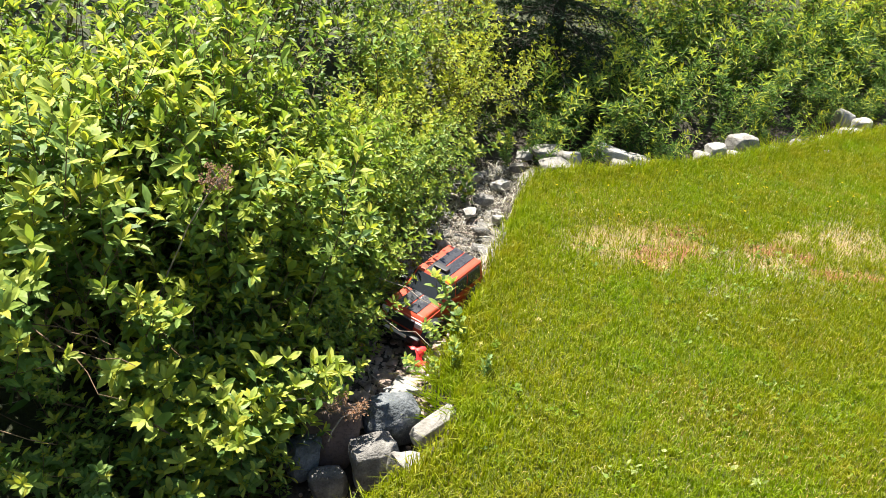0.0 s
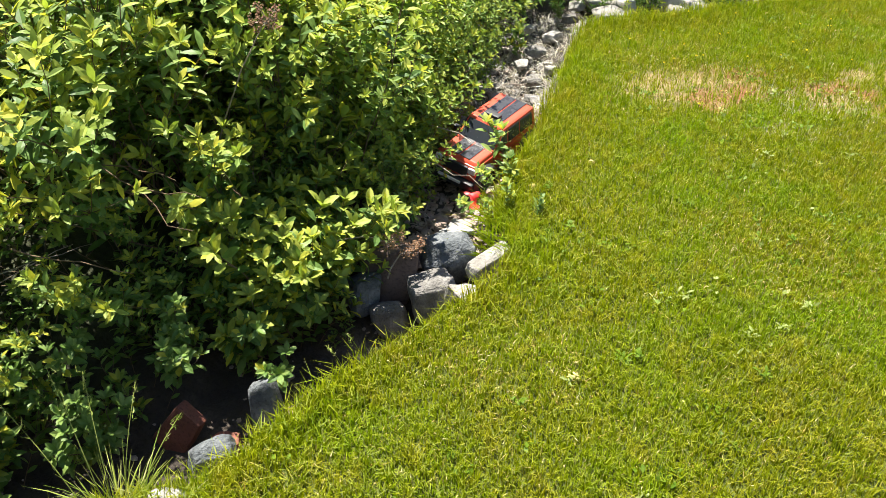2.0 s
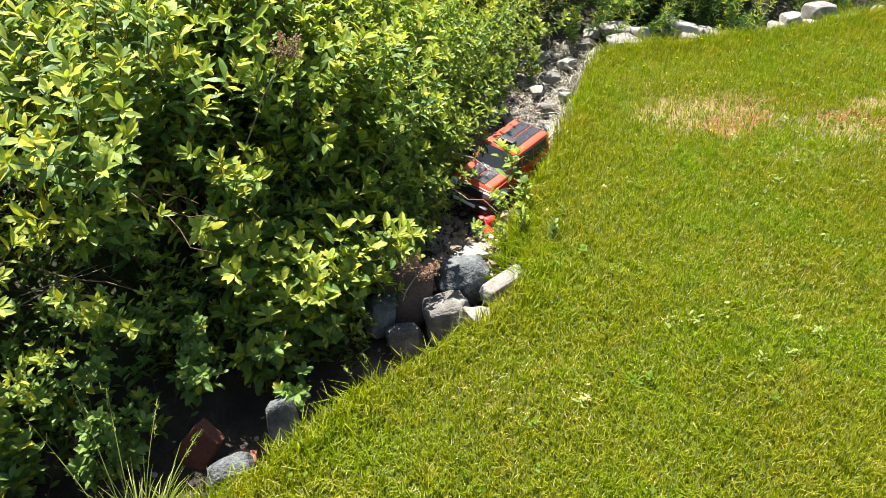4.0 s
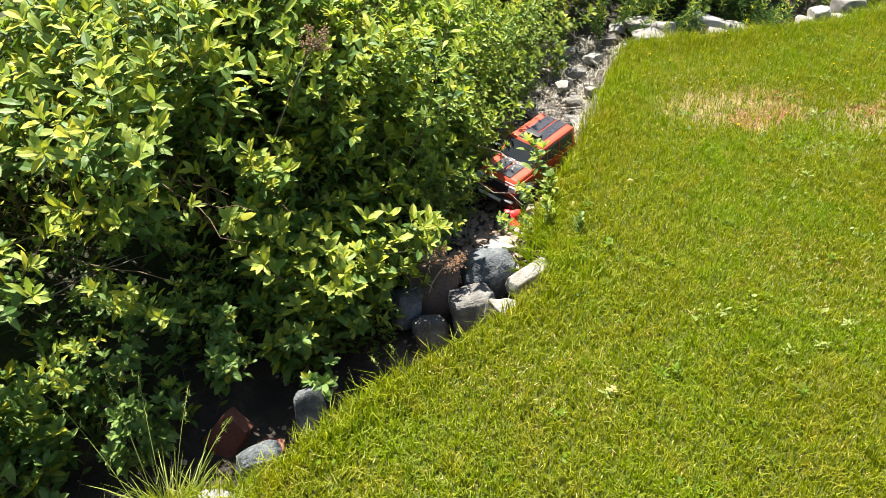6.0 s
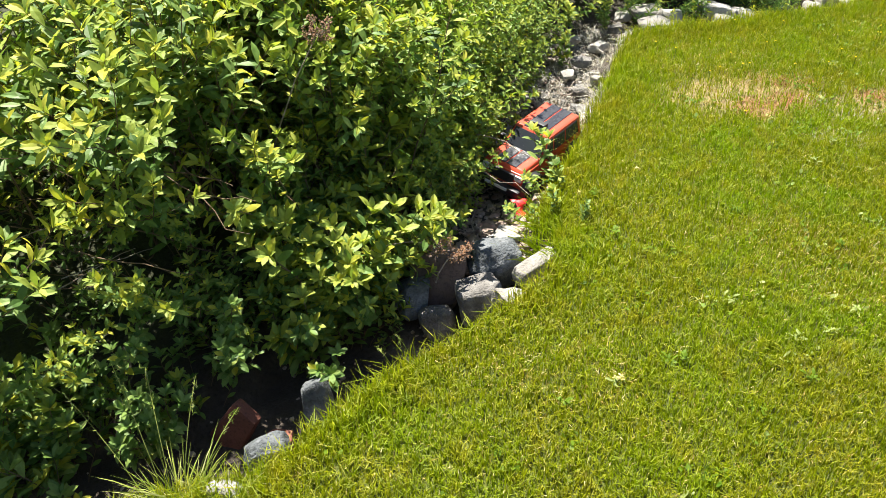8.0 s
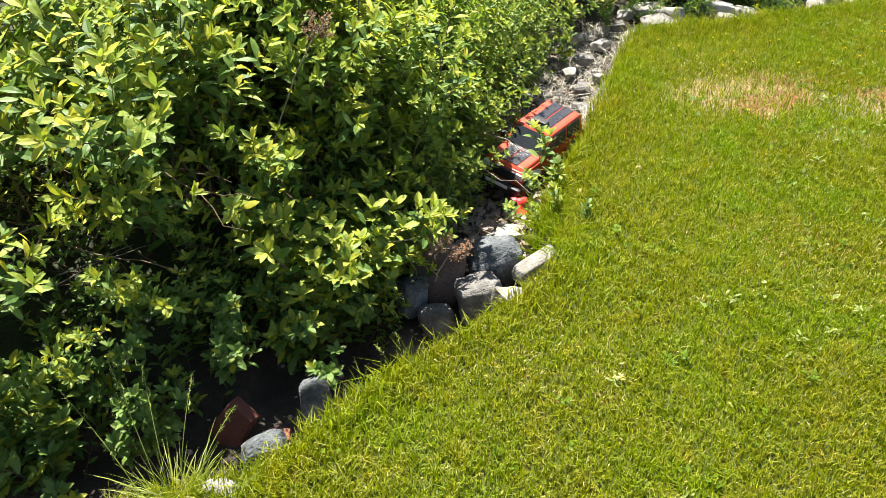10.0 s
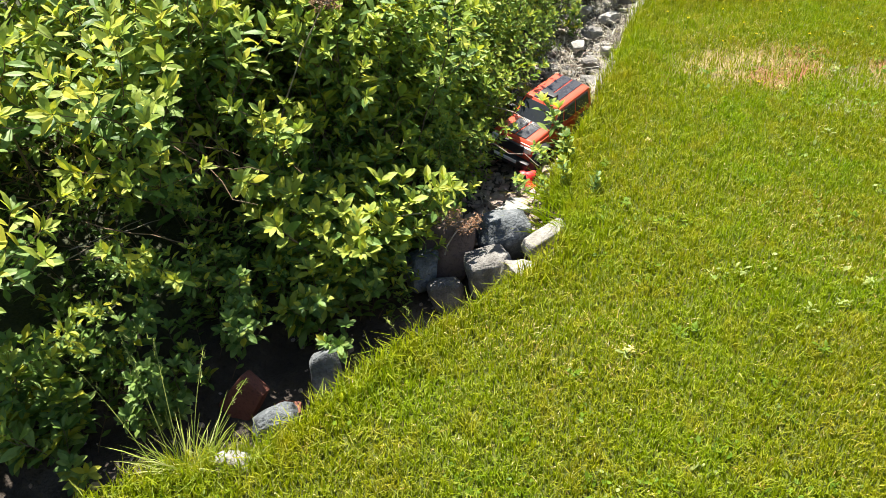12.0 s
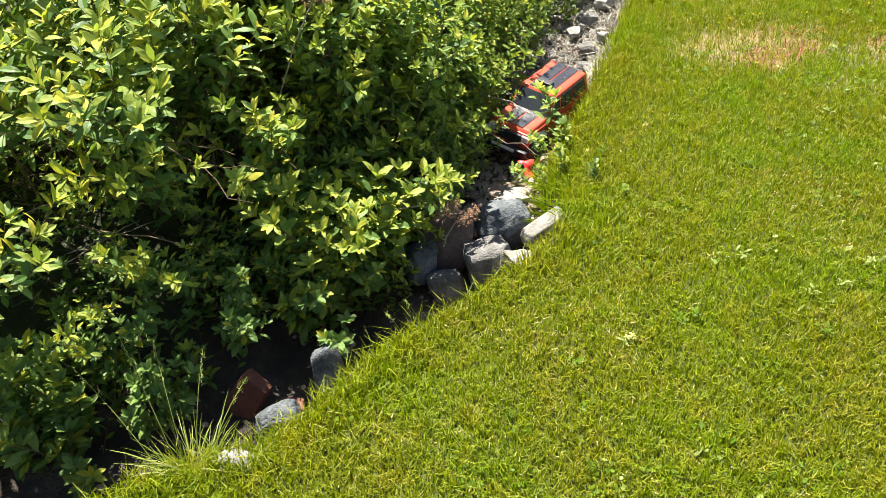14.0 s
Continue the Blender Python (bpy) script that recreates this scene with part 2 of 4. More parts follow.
# ---- helpers for things ----
def part(name, bm, material, parent, label="", smooth=False):
    me = bpy.data.meshes.new(name)
    bm.to_mesh(me)
    bm.free()
    me.materials.append(material)
    if smooth:
        for p in me.polygons:
            p.use_smooth = True
    ob = new(name, me)
    ob.parent = parent
    return tagged(ob, label)


def box_bm(lo, hi, bevel=0.0, top=None):
    """A bevelled box; top: (x shrink at front, at back, y shrink) of its upper face."""
    bm = bmesh.new()
    bmesh.ops.create_cube(bm, size=1.0)
    for v in bm.verts:
        up, fx, sy = v.co.z > 0, v.co.x > 0, v.co.y > 0
        x, y, z = (hi if fx else lo)[0], (hi if sy else lo)[1], (hi if up else lo)[2]
        if up and top:
            x += -top[0] if fx else top[1]
            y += -top[2] if sy else top[2]
        v.co = (x, y, z)
    if bevel:
        bmesh.ops.bevel(bm, geom=bm.edges[:], offset=bevel, segments=2, affect="EDGES", profile=0.6)
    return bm


def stone_mesh(size, seed, rough=0.10, cuts=5, skew=0.28, edge=0.93):
    """A worn stone: a ball flattened by random planes, then pitted."""
    rng = random.Random(seed)
    bm = bmesh.new()
    bmesh.ops.create_icosphere(bm, subdivisions=4, radius=1.0)
    planes = []
    for ax in (Vector((1, 0, 0)), Vector((-1, 0, 0)), Vector((0, 1, 0)), Vector((0, -1, 0)), Vector((0, 0, 1)), Vector((0, 0, -1))):
        d = ax + Vector((rng.gauss(0, skew), rng.gauss(0, skew), rng.gauss(0, skew)))
        planes.append((d.normalized(), rng.uniform(0.50, 0.68) * (0.85 if skew < 0.2 else 1.0)))
    for _ in range(cuts):
        d = Vector((rng.gauss(0, 1), rng.gauss(0, 1), rng.gauss(0, 1))).normalized()
        planes.append((d, rng.uniform(0.66, 0.9)))
    off = Vector((seed * 3.1, seed * 1.7, seed * 0.9))
    for v in bm.verts:
        p = v.co.copy()
        for d, h in planes:
            over = p.dot(d) - h
            if over > 0:
                p -= d * over * edge
        v.co = p * (1 + rough * noise.noise(p * 1.6 + off) + rough * 0.4 * noise.noise(p * 5 + off) + rough * 0.2 * noise.noise(p * 14 + off))
    for i in range(3):
        lo, hi = min(v.co[i] for v in bm.verts), max(v.co[i] for v in bm.verts)
        for v in bm.verts:
            v.co[i] = ((v.co[i] - lo) / (hi - lo) - 0.5) * size[i]
    return bm


def boulder(place, size, turn, seed, material, label, name="boulder", tilt=(0, 0), rough=0.10, cuts=5, skew=0.28, edge=0.93):
    bm = stone_mesh(size, seed, rough, cuts, skew, edge)
    me = bpy.data.meshes.new(name)
    bm.to_mesh(me)
    bm.free()
    me.materials.append(material)
    for p in me.polygons:
        p.use_smooth = True
    me.set_sharp_from_angle(angle=radians(32 if edge > 0.9 else 60))
    ob = new(name, me)
    ob.matrix_world = pose(*place, tilt[0], tilt[1], turn)
    return tagged(ob, label, "stone", "stones along the ditch")


# ---- boulders that dam the ditch ----
boulder((0.178, 2.165, -0.090), (0.170, 0.145, 0.150), 10, 3, BLUESTONE, "blue-grey boulder with pale veins in the ditch", cuts=2, rough=0.16, skew=0.25, edge=0.45)
boulder((0.225, 2.300, -0.105), (0.125, 0.070, 0.050), 4, 6, PALESTONE, "flat white stone behind the blue-grey boulder", cuts=3, rough=0.10, edge=0.85)
boulder((0.300, 2.080, -0.048), (0.185, 0.062, 0.062), 46, 5, PALESTONE, "long pale grey stone at the lawn edge", cuts=1, rough=0.06, skew=0.12, edge=0.70)
boulder((0.222, 1.935, -0.080), (0.105, 0.10, 0.135), 25, 58, PALESTONE, "pale speckled stone at the lawn edge", cuts=2, skew=0.15, tilt=(14, 0), edge=0.86)
boulder((0.130, 2.020, -0.125), (0.148, 0.12, 0.135), 8, 55, GRANITE, "grey granite boulder in the ditch", cuts=4, rough=0.12, skew=0.16, tilt=(-6, 4), edge=0.84)
boulder((0.000, 2.130, -0.105), (0.195, 0.17, 0.175), -14, 14, BROWNSTONE, "dark brown boulder in the ditch", cuts=4, rough=0.12, skew=0.18, edge=0.82)
boulder((-0.070, 2.045, -0.120), (0.100, 0.09, 0.135), 30, 17, BLUESTONE, "blue-grey stone in the shaded ditch", tilt=(0, 24), cuts=4, skew=0.18, edge=0.86)
boulder((0.002, 1.985, -0.180), (0.115, 0.10, 0.115), 0, 20, GRANITE, "small dark grey stone in the shaded ditch", cuts=3, edge=0.75)
boulder((-0.305, 1.600, -0.135), (0.085, 0.05, 0.17), -15, 23, BLUESTONE, "upright grey slab at the lawn edge", tilt=(-15, -14), edge=0.8, skew=0.12)
# a white stone in dappled shade, darkened by taking the blue-grey stone's colour
boulder((-0.405, 1.425, -0.10), (0.115, 0.08, 0.085), 10, 29, BLUESTONE, "stone half hidden by grass, its shade put into the colour", edge=0.8)
boulder((-0.455, 1.245, -0.040), (0.085, 0.07, 0.10), 0, 32, PALESTONE, "small white stone in the grass", edge=0.6)
block = part("red_block", box_bm((-0.055, -0.028, -0.075), (0.055, 0.028, 0.075), 0.010, (0.022, 0.0, 0.004)), REDSTONE, None)
block.matrix_world = pose(-0.515, 1.585, -0.185, -18, 32, -30) @ Matrix.Scale(0.88, 4)
tagged(block, "red clay block lying in the shaded ditch", "brick")
boulder((-0.395, 1.525, -0.185), (0.075, 0.06, 0.07), 20, 35, REDSTONE, "small red stone in the ditch")

# ---- pale stones on the lawn's far edge ----
for place, size, turn, seed in (
        ((1.045, 4.12, -0.04), (0.19, 0.12, 0.07), 5, 41), ((1.125, 4.02, -0.035), (0.11, 0.11, 0.11), 20, 42),
        ((1.05, 3.96, -0.045), (0.19, 0.11, 0.09), 4, 43), ((1.36, 4.10, -0.015), (0.18, 0.12, 0.085), -18, 44),
        ((1.385, 4.03, -0.045), (0.11, 0.08, 0.07), 0, 45), ((1.475, 4.065, -0.045), (0.14, 0.10, 0.08), -25, 46),
        ((1.945, 4.21, -0.03), (0.10, 0.09, 0.10), 0, 47), ((2.025, 4.20, -0.05), (0.09, 0.08, 0.08), 30, 48),
        ((2.12, 4.29, -0.025), (0.17, 0.13, 0.15), 15, 49), ((2.06, 4.16, -0.06), (0.12, 0.08, 0.06), 5, 55), ((1.86, 4.18, -0.05), (0.10, 0.08, 0.07), 40, 56), ((2.265, 4.275, -0.04), (0.10, 0.08, 0.07), 10, 50),
        ((2.68, 4.47, -0.045), (0.17, 0.12, 0.07), 20, 51), ((2.90, 4.60, -0.045), (0.18, 0.11, 0.08), 15, 52), ((2.50, 4.42, -0.05), (0.12, 0.08, 0.06), 35, 57), ((2.98, 4.82, -0.01), (0.12, 0.09, 0.10), 10, 59),
        ((2.58, 4.25, -0.02), (0.045, 0.04, 0.04), 0, 53), ((3.05, 4.75, -0.03), (0.11, 0.10, 0.09), 0, 54)):
    boulder(place, size, turn, seed, PALESTONE, "sun-bleached white stone on the lawn edge", cuts=3, edge=0.78, skew=0.2)


# ---- toy truck in the ditch ----
RED = plain_material("red_body", (0.60, 0.075, 0.035), 0.25, 0.0, 0.35, 25)
BLACK = plain_material("black_plastic", (0.02, 0.02, 0.022), 0.45)
GLOSS = plain_material("black_glossy_stripe", (0.035, 0.035, 0.04), 0.18, 0.0, 0.3)
TINT = plain_material("dark_tinted_window", (0.03, 0.035, 0.045), 0.1, 0.0, 0.2)
RUBBER = plain_material("tyre_rubber", (0.03, 0.03, 0.03), 0.85, 0.0, 0.6, 60)
ALLOY = plain_material("grey_metal", (0.45, 0.45, 0.46), 0.35, 0.9)
LAMP = plain_material("clear_lamp", (0.75, 0.75, 0.74), 0.2)


def quad_bm(corners, thick):
    """A thin panel on four corners, thickened along its normal."""
    bm = bmesh.new()
    a = [Vector(c) for c in corners]
    n = (a[1] - a[0]).cross(a[3] - a[0]).normalized()
    lower = [bm.verts.new(c - n * thick) for c in a]
    upper = [bm.verts.new(c + n * thick) for c in a]
    bm.faces.new(upper), bm.faces.new(lower[::-1])
    for i in range(4):
        bm.faces.new((lower[i], lower[(i + 1) % 4], upper[(i + 1) % 4], upper[i]))
    bmesh.ops.recalc_face_normals(bm, faces=bm.faces)
    bmesh.ops.bevel(bm, geom=bm.edges[:], offset=thick * 0.6, segments=1, affect="EDGES")
    return bm


def rod_bm(a, b, r, sides=10):
    a, b = Vector(a), Vector(b)
    bm = bmesh.new()
    bmesh.ops.create_cone(bm, cap_ends=True, segments=sides, radius1=r, radius2=r, depth=(b - a).length)
    turn = (b - a).to_track_quat("Z", "Y").to_matrix().to_4x4()
    bmesh.ops.transform(bm, matrix=Matrix.Translation((a + b) / 2) @ turn, verts=bm.verts)
    return bm


def lathe_bm(profile, steps=36):
    """Turns (radius, y) round the y axis."""
    bm = bmesh.new()
    rings = []
    for i in range(steps):
        a = 2 * math.pi * i / steps
        rings.append([bm.verts.new((r * math.cos(a), y, r * math.sin(a))) for r, y in profile])
    for i in range(steps):
        p, q = rings[i], rings[(i + 1) % steps]
        for j in range(len(profile) - 1):
            bm.faces.new((p[j], p[j + 1], q[j + 1], q[j]))
    bmesh.ops.remove_doubles(bm, verts=bm.verts, dist=1e-6)
    bmesh.ops.recalc_face_normals(bm, faces=bm.faces)
    return bm


def toy_truck():
    """A 1:10 four-wheel-drive wagon: x forward, z up, 0.47 m long."""
    t = tagged(new("toy_truck"), "red and black radio-controlled off-road wagon, nose down in the ditch", "toy car")
    body = part("body", box_bm((-0.225, -0.098, 0.088), (0.215, 0.098, 0.160), 0.010, (0.006, 0.004, 0.006)), RED, t, smooth=False)
    part("hood", box_bm((0.070, -0.088, 0.158), (0.206, 0.088, 0.171), 0.006, (0.012, 0.0, 0.008)), RED, t)
    for y in (-0.025, 0.025):
        part("hood_stripe", quad_bm([(0.078, y - 0.0225, 0.1725), (0.193, y - 0.0225, 0.1725), (0.193, y + 0.0225, 0.1725), (0.078, y + 0.0225, 0.1725)], 0.0012),
             GLOSS, t, "glossy black stripe")
    cabin = part("cabin", box_bm((-0.222, -0.092, 0.156), (0.082, 0.092, 0.236), 0.009, (0.062, 0.022, 0.014)), RED, t)
    part("windshield", quad_bm([(0.078, -0.078, 0.170), (0.078, 0.078, 0.170), (0.0285, 0.070, 0.229), (0.0285, -0.070, 0.229)], 0.0018), TINT, t, "dark tinted windshield")
    part("rear_window", quad_bm([(-0.218, 0.070, 0.178), (-0.218, -0.070, 0.178), (-0.205, -0.064, 0.226), (-0.205, 0.064, 0.226)], 0.0018), TINT, t)
    for s in (-1, 1):
        for x0, x1, back, front in ((0.000, 0.058, 0.000, 0.030), (-0.085, -0.010, 0.0, 0.0), (-0.190, -0.095, 0.010, 0.0)):
            c = [(x0, s * 0.0905, 0.172), (x1, s * 0.0905, 0.172), (x1 - front, s * 0.0805, 0.226), (x0 + back, s * 0.0805, 0.226)]
            part("side_window", quad_bm(c if s < 0 else c[::-1], 0.0016), TINT, t)
        part("mirror", box_bm((0.048, min(s * 0.092, s * 0.116), 0.170), (0.066, max(s * 0.092, s * 0.116), 0.190), 0.004), BLACK, t)
        part("rock_slider", rod_bm((-0.10, s * 0.100, 0.080), (0.10, s * 0.100, 0.080), 0.006), BLACK, t)
        part("headlight", box_bm((0.206, min(s * 0.058, s * 0.088), 0.128), (0.217, max(s * 0.058, s * 0.088), 0.152), 0.004), LAMP, t)
        part("roof_stripe", quad_bm([(-0.196, s * 0.024 - 0.0215, 0.2375), (0.016, s * 0.024 - 0.0215, 0.2375), (0.016, s * 0.024 + 0.0215, 0.2375), (-0.196, s * 0.024 + 0.0215, 0.2375)], 0.0012),
             GLOSS, t, "glossy black stripe")
        part("shock", rod_bm((0.125, s * 0.050, 0.060), (0.095, s * 0.045, 0.120), 0.008), ALLOY, t)
        part("shock", rod_bm((-0.150, s * 0.050, 0.060), (-0.120, s * 0.045, 0.120), 0.008), ALLOY, t)
        part("frame_rail", box_bm((-0.20, s * 0.035 - 0.006, 0.070), (0.20, s * 0.035 + 0.006, 0.092), 0.002), BLACK, t)
        for x in (0.155, -0.157):
            arch = bmesh.new()
            ring = []
            for i in range(9):
                a = math.pi * (0.02 + 0.96 * i / 8)
                ring.append([arch.verts.new((x + r * math.cos(a), s * y, 0.072 + r * 1.05 * math.sin(a))) for r, y in ((0.064, 0.094), (0.064, 0.118), (0.070, 0.118), (0.076, 0.094))])
            for p, q in zip(ring, ring[1:]):
                for j in range(4):
                    arch.faces.new((p[j], p[(j + 1) % 4], q[(j + 1) % 4], q[j]))
            bmesh.ops.recalc_face_normals(arch, faces=arch.faces)
            part("wheel_arch", arch, BLACK, t)
    part("roof_light", box_bm((-0.040, -0.030, 0.238), (-0.010, 0.030, 0.252), 0.004), BLACK, t)
    part("grille", box_bm((0.205, -0.056, 0.110), (0.2185, 0.056, 0.152), 0.003), BLACK, t)
    part("front_bumper", box_bm((0.215, -0.100, 0.072), (0.245, 0.100, 0.104), 0.007), BLACK, t)
    part("skid_plate", box_bm((0.243, -0.050, 0.090), (0.248, 0.050, 0.102), 0.002), LAMP, t, "pale strip on the bumper")
    part("rear_bumper", box_bm((-0.250, -0.098, 0.072), (-0.222, 0.098, 0.100), 0.007), BLACK, t)
    part("gearbox", box_bm((-0.05, -0.03, 0.055), (0.06, 0.03, 0.090), 0.006), BLACK, t)
    for x in (0.155, -0.157):
        part("axle", rod_bm((x, -0.095, 0.056), (x, 0.095, 0.056), 0.010), BLACK, t)
        for s in (-1, 1):
            tyre = lathe_bm([(0.030, -0.021), (0.050, -0.023), (0.055, -0.017), (0.0555, 0.0), (0.055, 0.017), (0.050, 0.023), (0.030, 0.021), (0.030, -0.021)])
            for k in range(20):
                for side in (-1, 1):
                    a = 2 * math.pi * (k + 0.25 * side) / 20
                    lug = box_bm((0.053, min(0.002 * side, 0.024 * side), -0.0045), (0.060, max(0.002 * side, 0.024 * side), 0.0045))
                    bmesh.ops.transform(lug, matrix=Matrix.Rotation(-a, 4, "Y"), verts=lug.verts)
                    tmp = bpy.data.meshes.new("lug")
                    lug.to_mesh(tmp)
                    lug.free()
                    tyre.from_mesh(tmp)
                    bpy.data.meshes.remove(tmp)
            wheel = part("wheel", tyre, RUBBER, t, "chunky black rubber tyre")
            wheel.location = (x, s * 0.100, 0.058)
            rim = lathe_bm([(0.004, s * 0.010), (0.012, s * 0.012), (0.024, s * 0.006), (0.028, s * 0.018), (0.031, s * 0.020), (0.031, -s * 0.015)], 28)
            part("rim", rim, ALLOY, wheel, "grey metal rim")
    return t


truck = toy_truck()
truck.matrix_world = pose(0.342, 2.792, -0.165, -7, 1, -128) @ Matrix.Scale(0.92, 4)

# ---- shrubs on the bank ----
rng = np.random.default_rng(7)


def leaf_rows(length, width, fold=0.25, droop=0.25, coarse=False):
    """The points of one blunt leaf along +x and its faces."""
    if coarse:
        z, d = fold * width * 0.45, droop * length
        return (np.array([(0, 0, 0), (length, 0, -0.5 * d), (0.34 * length, 0.42 * width, z), (0.70 * length, 0.44 * width, z - 0.22 * d),
                          (0.34 * length, -0.42 * width, z), (0.70 * length, -0.44 * width, z - 0.22 * d)]), np.array([(0, 3, 2), (0, 1, 3), (0, 4, 5), (0, 5, 1)]))
    pts = [(0, 0, 0), (0.35 * length, 0, -0.03 * droop * length), (0.72 * length, 0, -0.20 * droop * length), (length, 0, -0.55 * droop * length)]
    for u, w in ((0.22, 0.29), (0.54, 0.5), (0.83, 0.31)):
        z = -0.5 * u * u * droop * length + fold * width * w
        pts += [(u * length, w * width, z), (u * length, -w * width, z)]
    faces = [(0, 1, 4), (1, 6, 4), (1, 2, 6), (2, 8, 6), (2, 3, 8), (0, 5, 1), (1, 5, 7), (1, 7, 2), (2, 7, 9), (2, 9, 3)]
    return np.array(pts), np.array(faces)


def curve_points(base, way, length, bend, steps):
    """A stem that starts along way and bends towards bend."""
    pts, p, d = [np.array(base, float)], np.array(base, float), np.array(way, float) / np.linalg.norm(way)
    for _ in range(steps):
        d = d + np.array(bend) / steps + rng.normal(0, 0.10, 3)
        d /= np.linalg.norm(d)
        p = p + d * length / steps
        pts.append(p)
    return np.array(pts)


def tube(pts, r0, r1, verts, faces, sides=4):
    start = len(verts)
    for i, p in enumerate(pts):
        d = pts[min(i + 1, len(pts) - 1)] - pts[max(i - 1, 0)]
        d /= np.linalg.norm(d) + 1e-9
        a = np.cross(d, (0.3, 0.9, 0.2))
        a /= np.linalg.norm(a)
        b = np.cross(d, a)
        r = r0 + (r1 - r0) * i / (len(pts) - 1)
        for k in range(sides):
            t = 2 * math.pi * k / sides
            verts.append(p + r * (math.cos(t) * a + math.sin(t) * b))
    for i in range(len(pts) - 1):
        for k in range(sides):
            faces.append((start + i * sides + k, start + i * sides + (k + 1) % sides, start + (i + 1) * sides + (k + 1) % sides, start + (i + 1) * sides + k))


def leafy(pts, n, length, width, lv, lf, lm, bare=0.3, young=0.25, rise=0.5, crown=8, coarse=False):
    """Leaves in a spiral up the stem, and a pale rosette at its tip."""
    steps = len(pts) - 1
    turn = rng.uniform(0, 6.28)
    fresh = rng.random() < young * 2.2
    for k in range(n + crown):
        tip = k >= n
        u = 1 - 0.03 * rng.random() if tip else bare + (0.98 - bare) * (k + 0.5) / n
        s = min(u * steps, steps - 1e-4)
        i = int(s)
        p = pts[i] + (pts[i + 1] - pts[i]) * (s - i)
        ax = pts[i + 1] - pts[i]
        ax /= np.linalg.norm(ax)
        turn += 2.4 + rng.normal(0, 0.25)
        side = np.cross(ax, (0.6, 0.1, 0.8))
        side /= np.linalg.norm(side)
        out = math.cos(turn) * side + math.sin(turn) * np.cross(ax, side)
        lift = rng.uniform(0.3, 1.6) if tip else rise + rng.normal(0, 0.2)
        x = out + ax * lift + np.array((0, 0, 0.15))
        x /= np.linalg.norm(x)
        up = ax - x * np.dot(ax, x) + np.array((0, 0, 0.7)) - x * x[2] * 0.7 + rng.normal(0, 0.20, 3)
        y = np.cross(up, x)
        y /= np.linalg.norm(y)
        z = np.cross(x, y)
        size = rng.uniform(0.5, 0.85) if tip else rng.uniform(0.7, 1.15) * (0.7 + 0.3 * min(1, u * 2))
        v, f = leaf_rows(length * size, width * size, rng.uniform(0.05, 0.45), rng.uniform(0.0, 0.6), coarse)
        lv.append(p + v[:, :1] * x + v[:, 1:2] * y + v[:, 2:] * z)
        lf.append(f + len(v) * (len(lv) - 1))
        pale = (0.92 if tip else max(0.05, 2.4 * u - 1.5)) if fresh else 0.06
        lm += [1 if rng.random() < pale else 0] * len(f)


def stem_variant(height, n, length, width, branches, young, mats, flare=0.25, bare=0.3, rise=0.5, low=2, coarse=False):
    """One stem with its side shoots: a mesh of wood and a mesh of leaves."""
    sv, sf, lv, lf, lm = [], [], [], [], []
    main = curve_points((0, 0, -0.03), (flare, 0, 1), height, (-flare * 0.4, 0, 0.35), 7)
    tube(main, 0.0030 * height / 0.7, 0.0010, sv, sf, 3)
    leafy(main, n, length, width, lv, lf, lm, bare, young, rise, 8, coarse)
    for b in range(branches):
        i = rng.integers(low, 6)
        a = rng.uniform(0, 6.28)
        way = np.array((math.cos(a) * 0.9, math.sin(a) * 0.9, 0.6 + 0.4 * rng.random()))
        side = curve_points(main[i], way, height * rng.uniform(0.18, 0.34), (0, 0, 0.9), 3)
        tube(side, 0.0016, 0.0007, sv, sf, 3)
        leafy(side, max(5, int(n * 0.4)), length * 0.92, width * 0.92, lv, lf, lm, 0.15, young * (0.6 + 0.08 * i), rise, 7, coarse)
    wood = mesh_from("stem", sv, [f for f in sf if len(f) == 4], [BARK])
    leaves = mesh_from("foliage", np.concatenate(lv), np.concatenate(lf), mats, lm)
    return wood, leaves, main[-1]


SPIREA = [stem_variant(h, 19, 0.058, 0.022, 5, 0.45, [LEAF, YOUNG], bare=0.15) for h in (0.52, 0.58, 0.64, 0.70, 0.76, 0.62, 0.68)]
SMALL = [stem_variant(h, 26, 0.046, 0.021, 8, 0.50, [PALELEAF, YOUNG], bare=0.15, low=1, coarse=True) for h in (0.52, 0.60, 0.68, 0.74)]
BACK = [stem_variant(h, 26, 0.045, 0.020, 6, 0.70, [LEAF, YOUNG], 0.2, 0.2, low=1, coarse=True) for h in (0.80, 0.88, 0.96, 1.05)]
WEED = [stem_variant(h, 40, 0.070, 0.014, 2, 0.36, [NARROW, YOUNG], 0.1, 0.1, 0.45, coarse=True) for h in (0.42, 0.50, 0.58)]
ARCH = [stem_variant(h, 20, 0.058, 0.021, 5, 0.52, [LEAF, YOUNG], flare=0.35, bare=0.5, low=4) for h in (0.62, 0.70, 0.78, 0.66)]
SHADE = [stem_variant(h, 12, 0.048, 0.022, 3, 0.0, [LEAF, YOUNG], 0.3, 0.2) for h in (0.26, 0.34)]
GOLD = [stem_variant(h, 28, 0.047, 0.021, 6, 0.95, [YOUNG, GOLDLEAF], 0.2, 0.08, low=1, coarse=True) for h in (0.80, 0.90, 1.0)]
FRESH = [stem_variant(h, 22, 0.062, 0.022, 3, 1.0, [LEAF, YOUNG], 0.12, 0.35, low=4) for h in (0.74, 0.82, 0.90)]
LOBE = [stem_variant(h, 14, 0.060, 0.025, 4, 0.55, [LEAF, YOUNG], bare=0.15) for h in (0.28, 0.34, 0.40, 0.36)]
